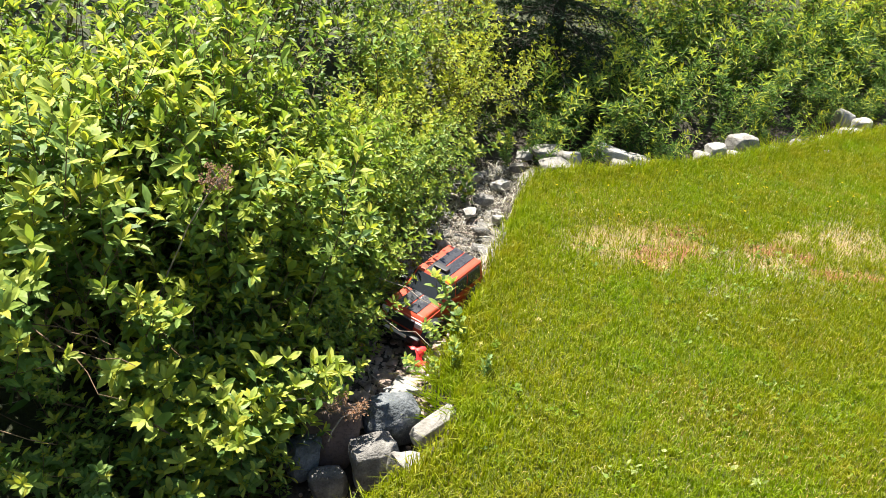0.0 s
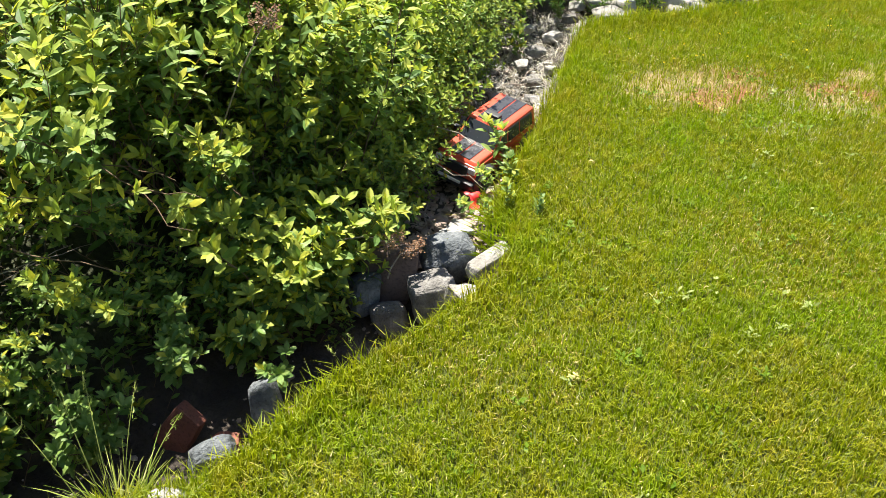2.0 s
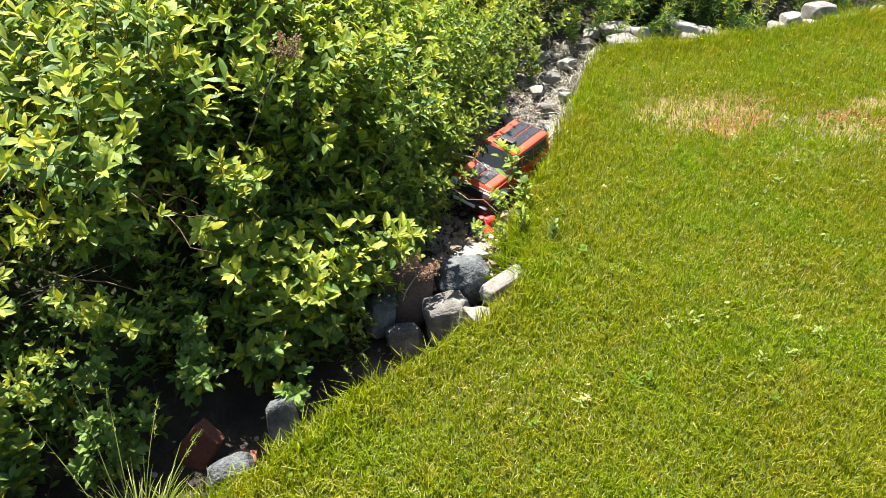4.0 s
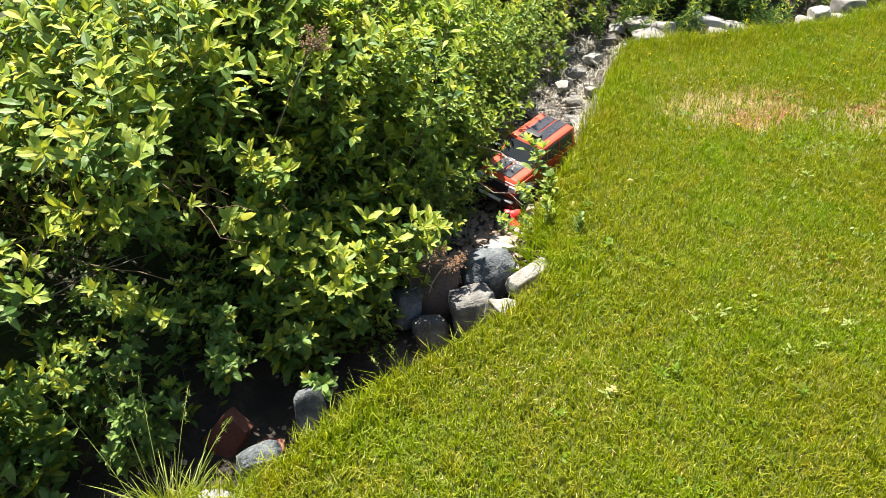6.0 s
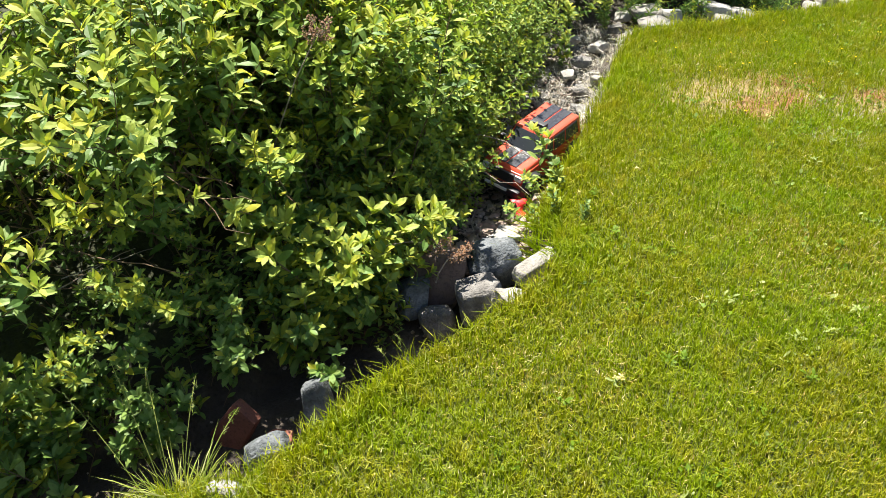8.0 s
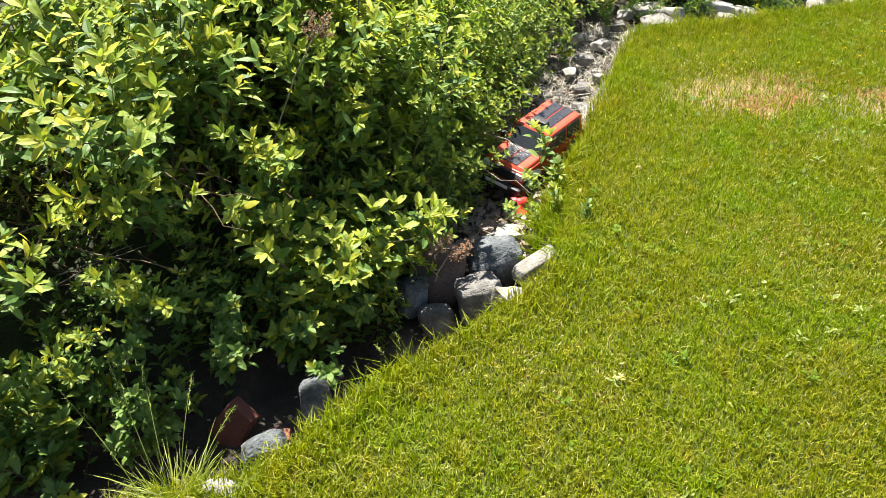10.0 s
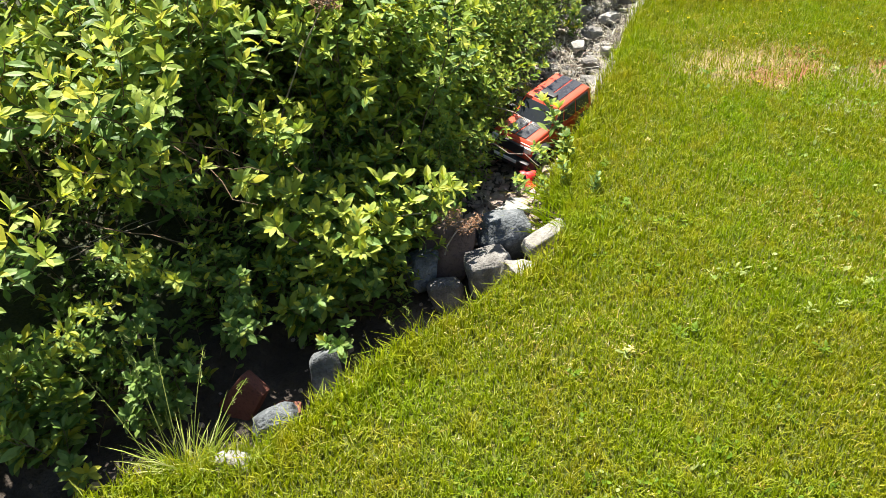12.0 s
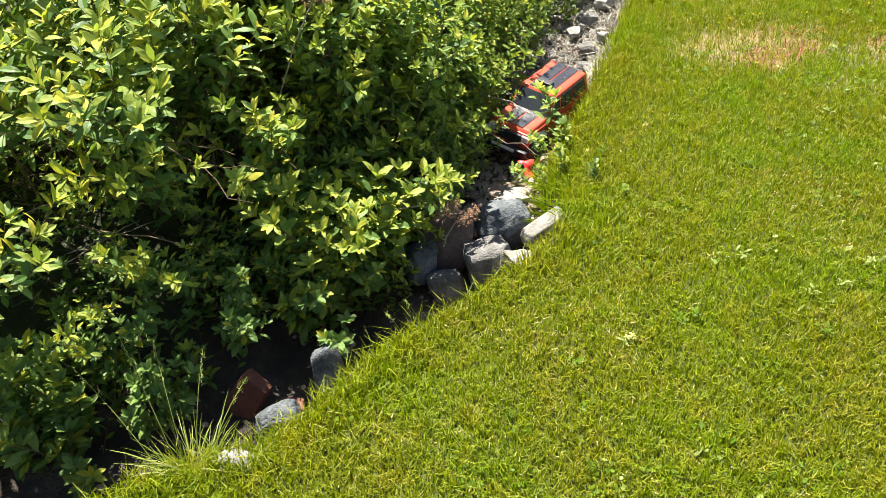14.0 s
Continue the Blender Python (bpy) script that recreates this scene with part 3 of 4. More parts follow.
LOW = [stem_variant(h, 9, 0.054, 0.023, 2, 0.32, [LEAF, YOUNG], 0.3, 0.2) for h in (0.18, 0.24, 0.30)]


def shrub(x, y, radius, stems, variants, scale, name, label, category, group, lean=0.5, towards=None, clear=None):
    """A shrub of many stems that fan out from its foot."""
    z = float(ground_z(x, y))
    root = tagged(new(name), label, category, group)
    root.location = (x, y, z)
    for k in range(stems):
        wood, leaves, tip = variants[int(rng.integers(len(variants)))]
        for attempt in range(16):
            a = rng.uniform(0, 2 * math.pi)
            r = radius * math.sqrt(rng.random())
            px, py = r * math.cos(a), r * math.sin(a)
            heading = math.degrees(a) + rng.normal(0, 40)
            sc = scale * rng.uniform(0.78, 1.15)
            tilt = lean * 34 * r / max(radius, 0.01) + rng.normal(0, 6)
            m = Matrix.Rotation(radians(heading), 4, "Z") @ Matrix.Rotation(radians(tilt), 4, "Y") @ Matrix.Rotation(rng.uniform(0, 6.28) * 0.15, 4, "Z")
            if towards:
                m = Matrix.Rotation(radians(towards[1]), 4, Vector((-math.sin(radians(towards[0])), math.cos(radians(towards[0])), 0))) @ m
            end = m @ (Vector(tip) * sc)
            ex, ey = x + px + end.x, y + py + end.y
            rise = max(0.0, end.z + float(ground_z(x + px, y + py)) - 0.12) * float(np.interp(ey, [1.6, 1.85], [0.0, 0.58]))
            if not clear or float(outside(ex, ey)) > float(np.interp(ey, *clear)) + rise:
                break
        else:
            continue
        st = new("stem", wood)
        st.parent = root
        st.location = (px, py, float(ground_z(x + px, y + py)) - z)
        st.scale = (sc, sc, sc)
        st.rotation_euler = m.to_euler()
        fo = new("foliage", leaves)
        fo.parent = st
    return root


BUSH = "leafy spirea shrub with fresh yellow-green shoots"
CLEAR = ([1.0, 1.60, 1.85, 2.25, 2.45, 3.5, 4.5], [0.32, 0.30, 0.24, 0.34, 0.20, 0.15, 0.15])    # how far low tips keep from the lawn, along y
FRONT = ((-0.42, 2.26, 0.18, 36, 1.08, (-50, 4), ARCH), (-0.88, 2.14, 0.14, 9, 1.0, None, ARCH), (-0.64, 1.98, 0.15, 9, 0.60, (-60, 14), ARCH), (-0.92, 1.86, 0.15, 9, 0.58, (-60, 12), ARCH),
         # the shrub at (-1.34, 1.72) is out of view, added to shade its neighbours
         (-0.42, 1.97, 0.09, 8, 0.60, (-62, 18), SPIREA), (-1.16, 1.70, 0.18, 8, 0.60, (-60, 8), ARCH), (-1.34, 1.72, 0.16, 10, 1.0, None, ARCH), (-0.28, 2.56, 0.20, 70, 1.05, None, SMALL),
         (-0.66, 2.45, 0.22, 28, 1.15, None, ARCH), (-1.04, 2.27, 0.22, 10, 1.05, None, ARCH), (-0.36, 2.85, 0.22, 50, 1.15, None, SMALL),
         (-0.07, 2.88, 0.15, 44, 0.80, None, SMALL), (0.04, 3.28, 0.16, 44, 0.68, None, SMALL), (-1.42, 2.0, 0.20, 14, 0.9, None, SPIREA), (-1.38, 2.48, 0.20, 24, 1.15, None, SMALL), (-1.70, 2.25, 0.20, 22, 1.1, None, SMALL), (-1.0, 2.68, 0.20, 24, 1.15, None, SMALL),
         (-0.26, 2.18, 0.11, 20, 0.82, (-60, 4), SPIREA), (-0.12, 2.60, 0.15, 54, 0.85, None, SMALL), (0.05, 2.98, 0.12, 32, 0.66, None, SMALL), (0.03, 2.54, 0.08, 18, 0.55, (-20, 6), SMALL), (0.02, 2.74, 0.10, 26, 0.66, None, SMALL),
         (0.14, 3.50, 0.12, 34, 0.62, None, SMALL), (0.28, 3.86, 0.14, 22, 0.56, None, GOLD), (0.50, 4.22, 0.14, 24, 0.62, None, GOLD),
         (0.76, 4.54, 0.14, 24, 0.64, None, GOLD), (-0.27, 1.92, 0.10, 22, 0.95, (-30, 10), LOBE), (-0.22, 2.36, 0.10, 16, 0.85, (0, 8), LOBE),
         # this row stands out of view, added to shade the ditch's near end
         (-1.40, 1.35, 0.20, 16, 1.0, None, ARCH), (-1.65, 1.60, 0.22, 16, 1.0, None, ARCH), (-1.75, 1.10, 0.22, 14, 1.0, None, ARCH), (-2.05, 1.35, 0.22, 14, 1.1, None, ARCH),
         (0.24, 3.42, 0.10, 20, 0.5, None, SMALL), (0.36, 3.74, 0.10, 20, 0.5, None, SMALL), (0.52, 4.08, 0.10, 14, 0.7, None, LOBE),
         (-0.31, 2.08, 0.10, 20, 1.1, (-40, 10), LOBE), (-0.25, 1.95, 0.08, 16, 0.85, (-40, 14), LOBE), (-0.21, 2.12, 0.08, 14, 0.95, (-30, 10), LOBE))
for x, y, r, n, sc, to, kinds in FRONT:
    shrub(x, y, r, n, kinds, sc, "spirea_shrub", BUSH, "shrub", "shrubs on the bank", 0.8, to, CLEAR)

for x, y in ((-0.78, 2.30), (-0.60, 2.38), (-0.98, 2.26), (-0.12, 2.44), (-0.44, 2.46), (-0.70, 2.62), (-1.10, 2.05)):
    shrub(x, y, 0.05, 2, FRESH, 1.08, "spirea_shrub", "tall yellow-tipped spirea shoots rising from the thicket", "shrub", "shrubs on the bank", 0.3)

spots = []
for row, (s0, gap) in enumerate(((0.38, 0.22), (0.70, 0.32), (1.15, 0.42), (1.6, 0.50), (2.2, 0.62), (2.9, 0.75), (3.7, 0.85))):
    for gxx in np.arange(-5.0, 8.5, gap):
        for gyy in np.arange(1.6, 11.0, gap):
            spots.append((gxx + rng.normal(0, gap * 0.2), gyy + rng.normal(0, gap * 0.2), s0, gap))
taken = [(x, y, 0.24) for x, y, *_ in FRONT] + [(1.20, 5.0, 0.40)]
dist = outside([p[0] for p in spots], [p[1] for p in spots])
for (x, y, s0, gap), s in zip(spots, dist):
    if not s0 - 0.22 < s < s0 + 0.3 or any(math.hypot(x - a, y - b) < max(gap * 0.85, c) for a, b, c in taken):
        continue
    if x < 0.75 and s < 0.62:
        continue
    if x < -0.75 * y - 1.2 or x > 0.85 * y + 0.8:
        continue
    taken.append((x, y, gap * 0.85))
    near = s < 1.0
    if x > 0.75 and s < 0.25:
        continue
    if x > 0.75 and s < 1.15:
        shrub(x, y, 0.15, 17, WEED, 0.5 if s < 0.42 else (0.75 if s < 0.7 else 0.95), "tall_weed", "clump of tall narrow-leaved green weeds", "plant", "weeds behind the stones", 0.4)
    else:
        # up the left bank the shrubs are enlarged by half, to cast more shade
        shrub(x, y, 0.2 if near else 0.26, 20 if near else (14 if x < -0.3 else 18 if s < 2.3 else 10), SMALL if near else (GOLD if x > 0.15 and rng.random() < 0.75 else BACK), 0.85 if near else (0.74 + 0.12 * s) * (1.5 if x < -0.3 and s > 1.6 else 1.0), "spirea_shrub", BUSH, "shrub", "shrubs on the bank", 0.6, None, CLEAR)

# low growth in and beside the ditch
for x, y, n, sc in ((0.40, 2.53, 2, 0.7), (0.30, 2.36, 3, 0.5), (-0.58, 1.62, 2, 0.9), (-0.95, 1.45, 5, 0.9), (-1.15, 1.30, 5, 0.9), (0.62, 3.75, 3, 0.8),
                    (0.40, 2.30, 3, 0.5), (-0.98, 1.48, 6, 1.15), (-1.08, 1.38, 6, 1.2), (-0.88, 1.40, 5, 1.1), (-0.10, 2.30, 4, 0.8), (-0.02, 2.40, 4, 0.7), (-0.16, 2.24, 3, 0.7), (-0.10, 1.90, 3, 0.5)):
    shrub(x, y, 0.05, n, LOW, sc, "seedling_shrub", "low green seedling shrub beside the ditch", "shrub", "seedlings by the ditch", 0.8)


for x, y, n in ((0.375, 2.560, 1), (0.400, 2.630, 1)):
    shrub(x, y, 0.02, n, LOW, 0.85, "seedling_shrub", "pale green seedling shrub growing up in front of the toy truck", "shrub", "seedlings by the ditch", 0.2, (170, 10))
for x, y in ((-0.54, 1.80), (-0.66, 1.68), (-0.75, 1.58), (-0.60, 1.86), (-0.86, 1.72), (-1.00, 1.60), (-0.52, 1.90), (-0.34, 1.88)):
    shrub(x, y, 0.07, 6, SHADE, 0.9, "seedling_shrub", "deep green undergrowth in the shade of the shrubs", "shrub", "seedlings by the ditch", 0.9)

# ---- the lawn's grass, blade by blade ----
def swirl(x, y):
    """The way in which tufts of grass lie over, in radians."""
    return 3.0 * np.sin(23 * x + 3 * np.sin(19 * y)) + 3.0 * np.sin(27 * y + 2.5 * np.sin(31 * x) + 5 * x)


def blades(n, keep, tall, width, mats, name, label, seed, around=False, flop=0.0):
    g = np.random.default_rng(seed)
    m = n * 6 if n > 100000 else n * 30
    y = 0.75 + 5.0 * g.random(m) ** 1.15
    x = -1.2 + g.random(m) * 5.9
    if around:
        x, y = g.uniform(-5.0, 7.0, m), g.uniform(-4.0, 7.5, m)
    s = outside(x, y)
    mid = (x < 0.72 * y + 0.4) & (x > -0.62 * y - 0.2) & (y > 0.75) & (y < 5.7)
    ok = (~mid if around else mid) & keep(x, y, s, g)
    x, y, s = x[ok][:n], y[ok][:n], s[ok][:n]
    n = len(x)
    h = tall(x, y, s, g)
    a, lean = swirl(x, y) + g.normal(0, 2.4, n), np.abs(g.normal(0.62, 0.42, n))
    face = a + g.normal(0, 0.6, n) + 1.57
    w = width * g.uniform(0.6, 1.3, n)
    base = np.stack([x, y, ground_z(x, y) - 0.004], -1)
    out = np.stack([np.cos(a), np.sin(a), np.zeros(n)], -1)
    wide = np.stack([np.cos(face), np.sin(face), np.zeros(n)], -1) * w[:, None] / 2
    up = np.array((0, 0, 1.0 - 0.8 * flop))
    mid = base + (up * 0.6 + out * (lean * 0.22)[:, None]) * h[:, None]
    tip = base + (up * (1 - 0.25 * np.minimum(lean, 1.6))[:, None] + out * (lean * 0.7)[:, None]) * h[:, None]
    verts = np.stack([base - wide, base + wide, mid + wide * 0.85, mid - wide * 0.85, tip], 1).reshape(-1, 3)
    o = (np.arange(n) * 5)[:, None]
    faces = np.concatenate([o + [0, 1, 2], o + [0, 2, 3], o + [3, 2, 4]], 1).reshape(-1, 3)
    return tagged(new(name, mesh_from(name, verts, faces, mats)), label, "grass", kind="stuff")


BLEACHED = [(1.00, 3.16, 0.09), (1.10, 3.20, 0.13), (1.22, 3.22, 0.12), (1.12, 3.09, 0.11), (1.24, 3.05, 0.09), (1.38, 3.20, 0.09), (1.72, 3.06, 0.10), (2.15, 3.2, 0.16), (1.92, 3.25, 0.08)]
RUSTY = [(1.20, 3.03, 0.06), (1.29, 3.08, 0.08), (1.40, 3.11, 0.09), (1.24, 2.98, 0.05), (1.42, 3.29, 0.08), (1.50, 3.28, 0.06), (1.72, 3.15, 0.07), (1.83, 3.15, 0.06), (1.89, 3.06, 0.06),
         (1.94, 2.95, 0.08), (2.08, 2.92, 0.07)]
ASHEN = [(1.53, 3.06, 0.08), (1.56, 2.98, 0.08), (1.42, 2.83, 0.08), (1.50, 2.78, 0.07), (1.57, 2.76, 0.06), (1.75, 2.95, 0.09), (1.80, 2.86, 0.08), (2.2, 3.36, 0.12)]


def spread_of(x, y, spots):
    """How far the turf has died at each place, 0 to 1, in ragged spots."""
    d = np.zeros(len(x))
    for a, b, r in spots:
        d = np.maximum(d, 1.45 - np.hypot(x - a, (y - b) * 1.2) / r * 0.75)
    return np.clip(d + 0.22 * np.sin(37 * x + 9 * np.sin(23 * y)) + 0.22 * np.sin(41 * y - 7 * np.sin(19 * x)) - 0.15, 0, 1) * (d > 0)


def dryness(x, y):
    return np.clip(spread_of(x, y, BLEACHED) + spread_of(x, y, RUSTY) + 0.45 * spread_of(x, y, ASHEN), 0, 1)


ground.data.attributes.new("dead_turf", "FLOAT", "POINT").data.foreach_set("value", dryness(X.ravel(), Y.ravel()).astype(np.float32))
ground.data.attributes.new("rust_turf", "FLOAT", "POINT").data.foreach_set("value", spread_of(X.ravel(), Y.ravel(), RUSTY).astype(np.float32))


def height_of(x, y, s, g):
    edge = np.clip(1 + s / 0.16, 0, 1)
    far = np.clip((y - 3.2) / 0.8, 0, 1)
    clump = np.sin(29 * x + 7 * np.sin(13 * y)) * np.sin(31 * y + 6 * np.sin(17 * x)) + 0.7 * np.sin(61 * x + 9 * y) * np.sin(53 * y - 11 * x)
    h = g.uniform(0.016, 0.046, len(x)) * (1 + 0.1 * far) * (1 + 0.17 * clump)
    return h * (1 + edge * g.random(len(x)) * 1.3)


blades(265000, lambda x, y, s, g: (s < 0.03 * g.random(len(x))) & (g.random(len(x)) > 0.82 * dryness(x, y)), height_of, 0.0028, [GRASS], "lawn_grass", "short sunlit yellow-green lawn grass", 11)
blades(18000, lambda x, y, s, g: (s < 0.02) & (g.random(len(x)) < 0.08 + 0.25 * (np.sin(3.1 * x + 1) * np.sin(4.3 * y + 2 * x) > 0.55)), lambda x, y, s, g: g.uniform(0.02, 0.034, len(x)), 0.003, [STRAW], "dry_grass", "dead straw-coloured grass in the lawn", 12)
blades(9000, lambda x, y, s, g: g.random(len(x)) < spread_of(x, y, RUSTY), lambda x, y, s, g: g.uniform(0.014, 0.030, len(x)), 0.0045, [RUSSET], "dead_patch", "russet dead patch in the lawn", 14, flop=0.7)
blades(10000, lambda x, y, s, g: g.random(len(x)) < spread_of(x, y, BLEACHED) * (1 - 0.8 * spread_of(x, y, RUSTY)), lambda x, y, s, g: g.uniform(0.014, 0.030, len(x)), 0.0035, [TAN], "bleached_patch", "bleached straw patch in the lawn", 15, flop=0.7)
blades(7000, lambda x, y, s, g: g.random(len(x)) < spread_of(x, y, ASHEN), lambda x, y, s, g: g.uniform(0.018, 0.034, len(x)), 0.004, [ASH], "ashen_patch", "pale grey withered turf in the lawn", 19, flop=0.5)
blades(5000, lambda x, y, s, g: (s > -0.05) & (s < 0.07) & (np.sin(8 * x + 3 * y) + np.sin(17 * y) > -0.2), lambda x, y, s, g: g.uniform(0.04, 0.10, len(x)), 0.0032, [GRASS], "edge_grass", "longer uncut grass along the ditch edge", 13)

blades(45000, lambda x, y, s, g: s < 0.02, lambda x, y, s, g: g.uniform(0.025, 0.05, len(x)), 0.009, [GRASS], "lawn_grass", "short sunlit yellow-green lawn grass", 16, True)



def leaf_litter(n, keep, size, material, name, label, category, seed, lift=0.012, tilt=0.5):
    """Many small round leaves strewn in clumps through the turf, in one mesh."""
    g = np.random.default_rng(seed)
    hubs_y = 0.9 + 4.0 * g.random(n) ** 1.1
    hubs_x = -0.6 + g.random(n) * 4.2
    ok = keep(hubs_x, hubs_y, outside(hubs_x, hubs_y)) & (np.abs(hubs_x) < 0.62 * hubs_y + 0.3)
    verts, faces = [], []
    for cx, cy in zip(hubs_x[ok], hubs_y[ok]):
        for _ in range(int(g.integers(5, 13))):
            x, y = cx + g.normal(0, 0.018), cy + g.normal(0, 0.018)
            r, a = size * g.uniform(0.6, 1.3), g.uniform(0, 6.28)
            u = np.array((math.cos(a), math.sin(a), g.normal(0, tilt)))
            w = np.array((-math.sin(a), math.cos(a), g.normal(0, tilt))) * 0.8
            c = np.array((x, y, float(ground_z(x, y)) + lift * g.uniform(0.7, 1.8)))
            o = len(verts)
            verts += [c - u * r, c - u * r * 0.2 - w * r * 0.7, c + u * r * 0.7 - w * r * 0.5, c + u * r, c + u * r * 0.7 + w * r * 0.5, c - u * r * 0.2 + w * r * 0.7]
            faces += [(o, o + 1, o + 5), (o + 1, o + 2, o + 5), (o + 2, o + 4, o + 5), (o + 2, o + 3, o + 4)]
    return tagged(new(name, mesh_from(name, verts, faces, [material])), label, category, kind="stuff")


SILVER = leaf_material("silvery_weed", [(0.0, (0.19, 0.25, 0.05)), (1.0, (0.31, 0.35, 0.12))], 0.25, 0.7)
CLOVER = leaf_material("dark_weed", [(0.0, (0.075, 0.140, 0.008)), (1.0, (0.15, 0.235, 0.012))], 0.3)
leaf_litter(1500, lambda x, y, s: (s < -0.03) & (np.sin(5.3 * x + 2 * np.sin(3 * y)) + np.sin(6.1 * y + 1.5 * x) > 0.2), 0.0075, CLOVER, "clover", "dark green clover growing through the lawn", "clover", 141)
leaf_litter(420, lambda x, y, s: (s < -0.08) & (np.sin(4.1 * x - 2 * y + 1) + np.sin(7.3 * y) > 0.3), 0.008, SILVER, "pale_weeds", "pale silvery weeds low in the lawn", "weed", 142)
GREYSTRAW = leaf_material("weathered_stalk", [(0.0, (0.20, 0.175, 0.14)), (0.5, (0.40, 0.37, 0.31)), (1.0, (0.62, 0.59, 0.52))], 0.1, 0.7)
blades(8500, lambda x, y, s, g: (s > 0.03) & (s < 0.42) & (y > 2.9) & (y < 4.15) & (x < 1.2), lambda x, y, s, g: g.uniform(0.05, 0.15, len(x)), 0.0035, [GREYSTRAW], "dead_stalks", "mat of weathered grey dead stalks in the ditch", 17, flop=0.85)
blades(900, lambda x, y, s, g: (s > 0.02) & (s < 0.30) & (y > 2.2) & (y < 2.6), lambda x, y, s, g: g.uniform(0.03, 0.08, len(x)), 0.0025, [GREYSTRAW], "straw_litter", "dry straw litter on the gravel", 18, flop=0.9)

# ---- gravel, rubble and litter in the ditch ----
GRAVEL = grain_material("gravel", [(0.3, (0.20, 0.145, 0.11)), (0.5, (0.36, 0.275, 0.22)), (0.75, (0.53, 0.45, 0.39))], 25, 200, 0.3)


def pebble_field(n, inside, size, seed, material, name, label, flat=0.6):
    """Many small flattened stones strewn on the ground, in one mesh."""
    g = np.random.default_rng(seed)
    bm = bmesh.new()
    bmesh.ops.create_icosphere(bm, subdivisions=1, radius=1.0)
    unit = np.array([v.co[:] for v in bm.verts])
    tri = np.array([[v.index for v in f.verts] for f in bm.faces])
    bm.free()
    x, y = g.uniform(-1.0, 3.2, n * 60), g.uniform(1.0, 5.0, n * 60)
    ok = inside(x, y, outside(x, y), g)
    x, y = x[ok][:n], y[ok][:n]
    z = ground_z(x, y)
    verts, faces = [], []
    for i in range(len(x)):
        r = size * g.lognormal(0, 0.5)
        v = unit * (1 + g.normal(0, 0.16, (len(unit), 1))) * (r * g.uniform(0.8, 1.4), r * g.uniform(0.7, 1.1), r * flat * g.uniform(0.65, 1.35))
        a = g.uniform(0, 6.28)
        v = np.stack([v[:, 0] * math.cos(a) - v[:, 1] * math.sin(a), v[:, 0] * math.sin(a) + v[:, 1] * math.cos(a), v[:, 2]], -1)
        verts.append(v + (x[i], y[i], z[i] + r * 0.25))
        faces.append(tri + i * len(unit))
    return tagged(new(name, mesh_from(name, np.concatenate(verts), np.concatenate(faces), [material])), label, "gravel", kind="stuff")


pebble_field(1900, lambda x, y, s, g: (s > 0.04) & (s < 0.40) & (x < 0.62) & (y > 2.2) & (g.random(len(x)) < np.interp(y, [2.9, 3.2], [1.0, 0.25])), 0.0075, 21, GRAVEL, "gravel", "pale gravel on the ditch floor")
pebble_field(380, lambda x, y, s, g: (s > 0.09) & (s < 0.38) & (x < 1.2) & (y > 2.95) & (y < 4.3), 0.013, 22, GRANITE, "rubble", "weathered pale rubble in the upper ditch", 0.3)
pebble_field(110, lambda x, y, s, g: (s > 0.06) & (s < 0.42) & (x < 0.4) & (y < 2.2), 0.006, 23, GRAVEL, "shaded_gravel", "small stones and litter in the shaded ditch")
for place, size, turn, seed in (
        ((0.565, 3.02, -0.11), (0.085, 0.06, 0.05), 20, 61), ((0.545, 2.95, -0.12), (0.07, 0.06, 0.06), 70, 62), ((0.62, 3.40, -0.11), (0.11, 0.07, 0.06), 10, 63),
        ((0.70, 3.50, -0.10), (0.09, 0.07, 0.06), 50, 64), ((0.58, 3.55, -0.10), (0.10, 0.08, 0.06), 80, 65), ((0.66, 3.68, -0.09), (0.13, 0.08, 0.06), -10, 66),
        ((0.76, 3.82, -0.08), (0.12, 0.08, 0.06), 30, 67), ((0.66, 3.88, -0.07), (0.09, 0.07, 0.05), 60, 68), ((0.86, 3.98, -0.06), (0.12, 0.08, 0.06), 10, 69),
        ((0.92, 4.12, -0.05), (0.12, 0.09, 0.06), 40, 70), ((0.25, 2.34, -0.11), (0.13, 0.08, 0.05), -8, 71), ((0.30, 2.40, -0.11), (0.04, 0.032, 0.03), 0, 72),
        ((0.22, 2.41, -0.115), (0.035, 0.028, 0.025), 40, 73), ((0.17, 2.36, -0.115), (0.05, 0.04, 0.035), 10, 74), ((0.34, 2.35, -0.10), (0.03, 0.026, 0.02), 0, 75)):
    size = size if seed > 70 else tuple(c * 0.75 for c in size)
    boulder(place, size, turn, seed, (PALESTONE if seed % 3 else GRANITE) if seed < 72 else GRAVEL, "pale flat stone in the ditch bed" if seed < 72 else "pinkish pebble in the ditch bed", "rock", cuts=9)


def stick(points, r0, r1, name, label, material=TWIG):
    v, f = [], []
    tube(np.array(points), r0, r1, v, f, 5)
    return tagged(new(name, mesh_from(name, v, f, [material], None, True)), label, "twig", "fallen twigs")


g = np.random.default_rng(31)
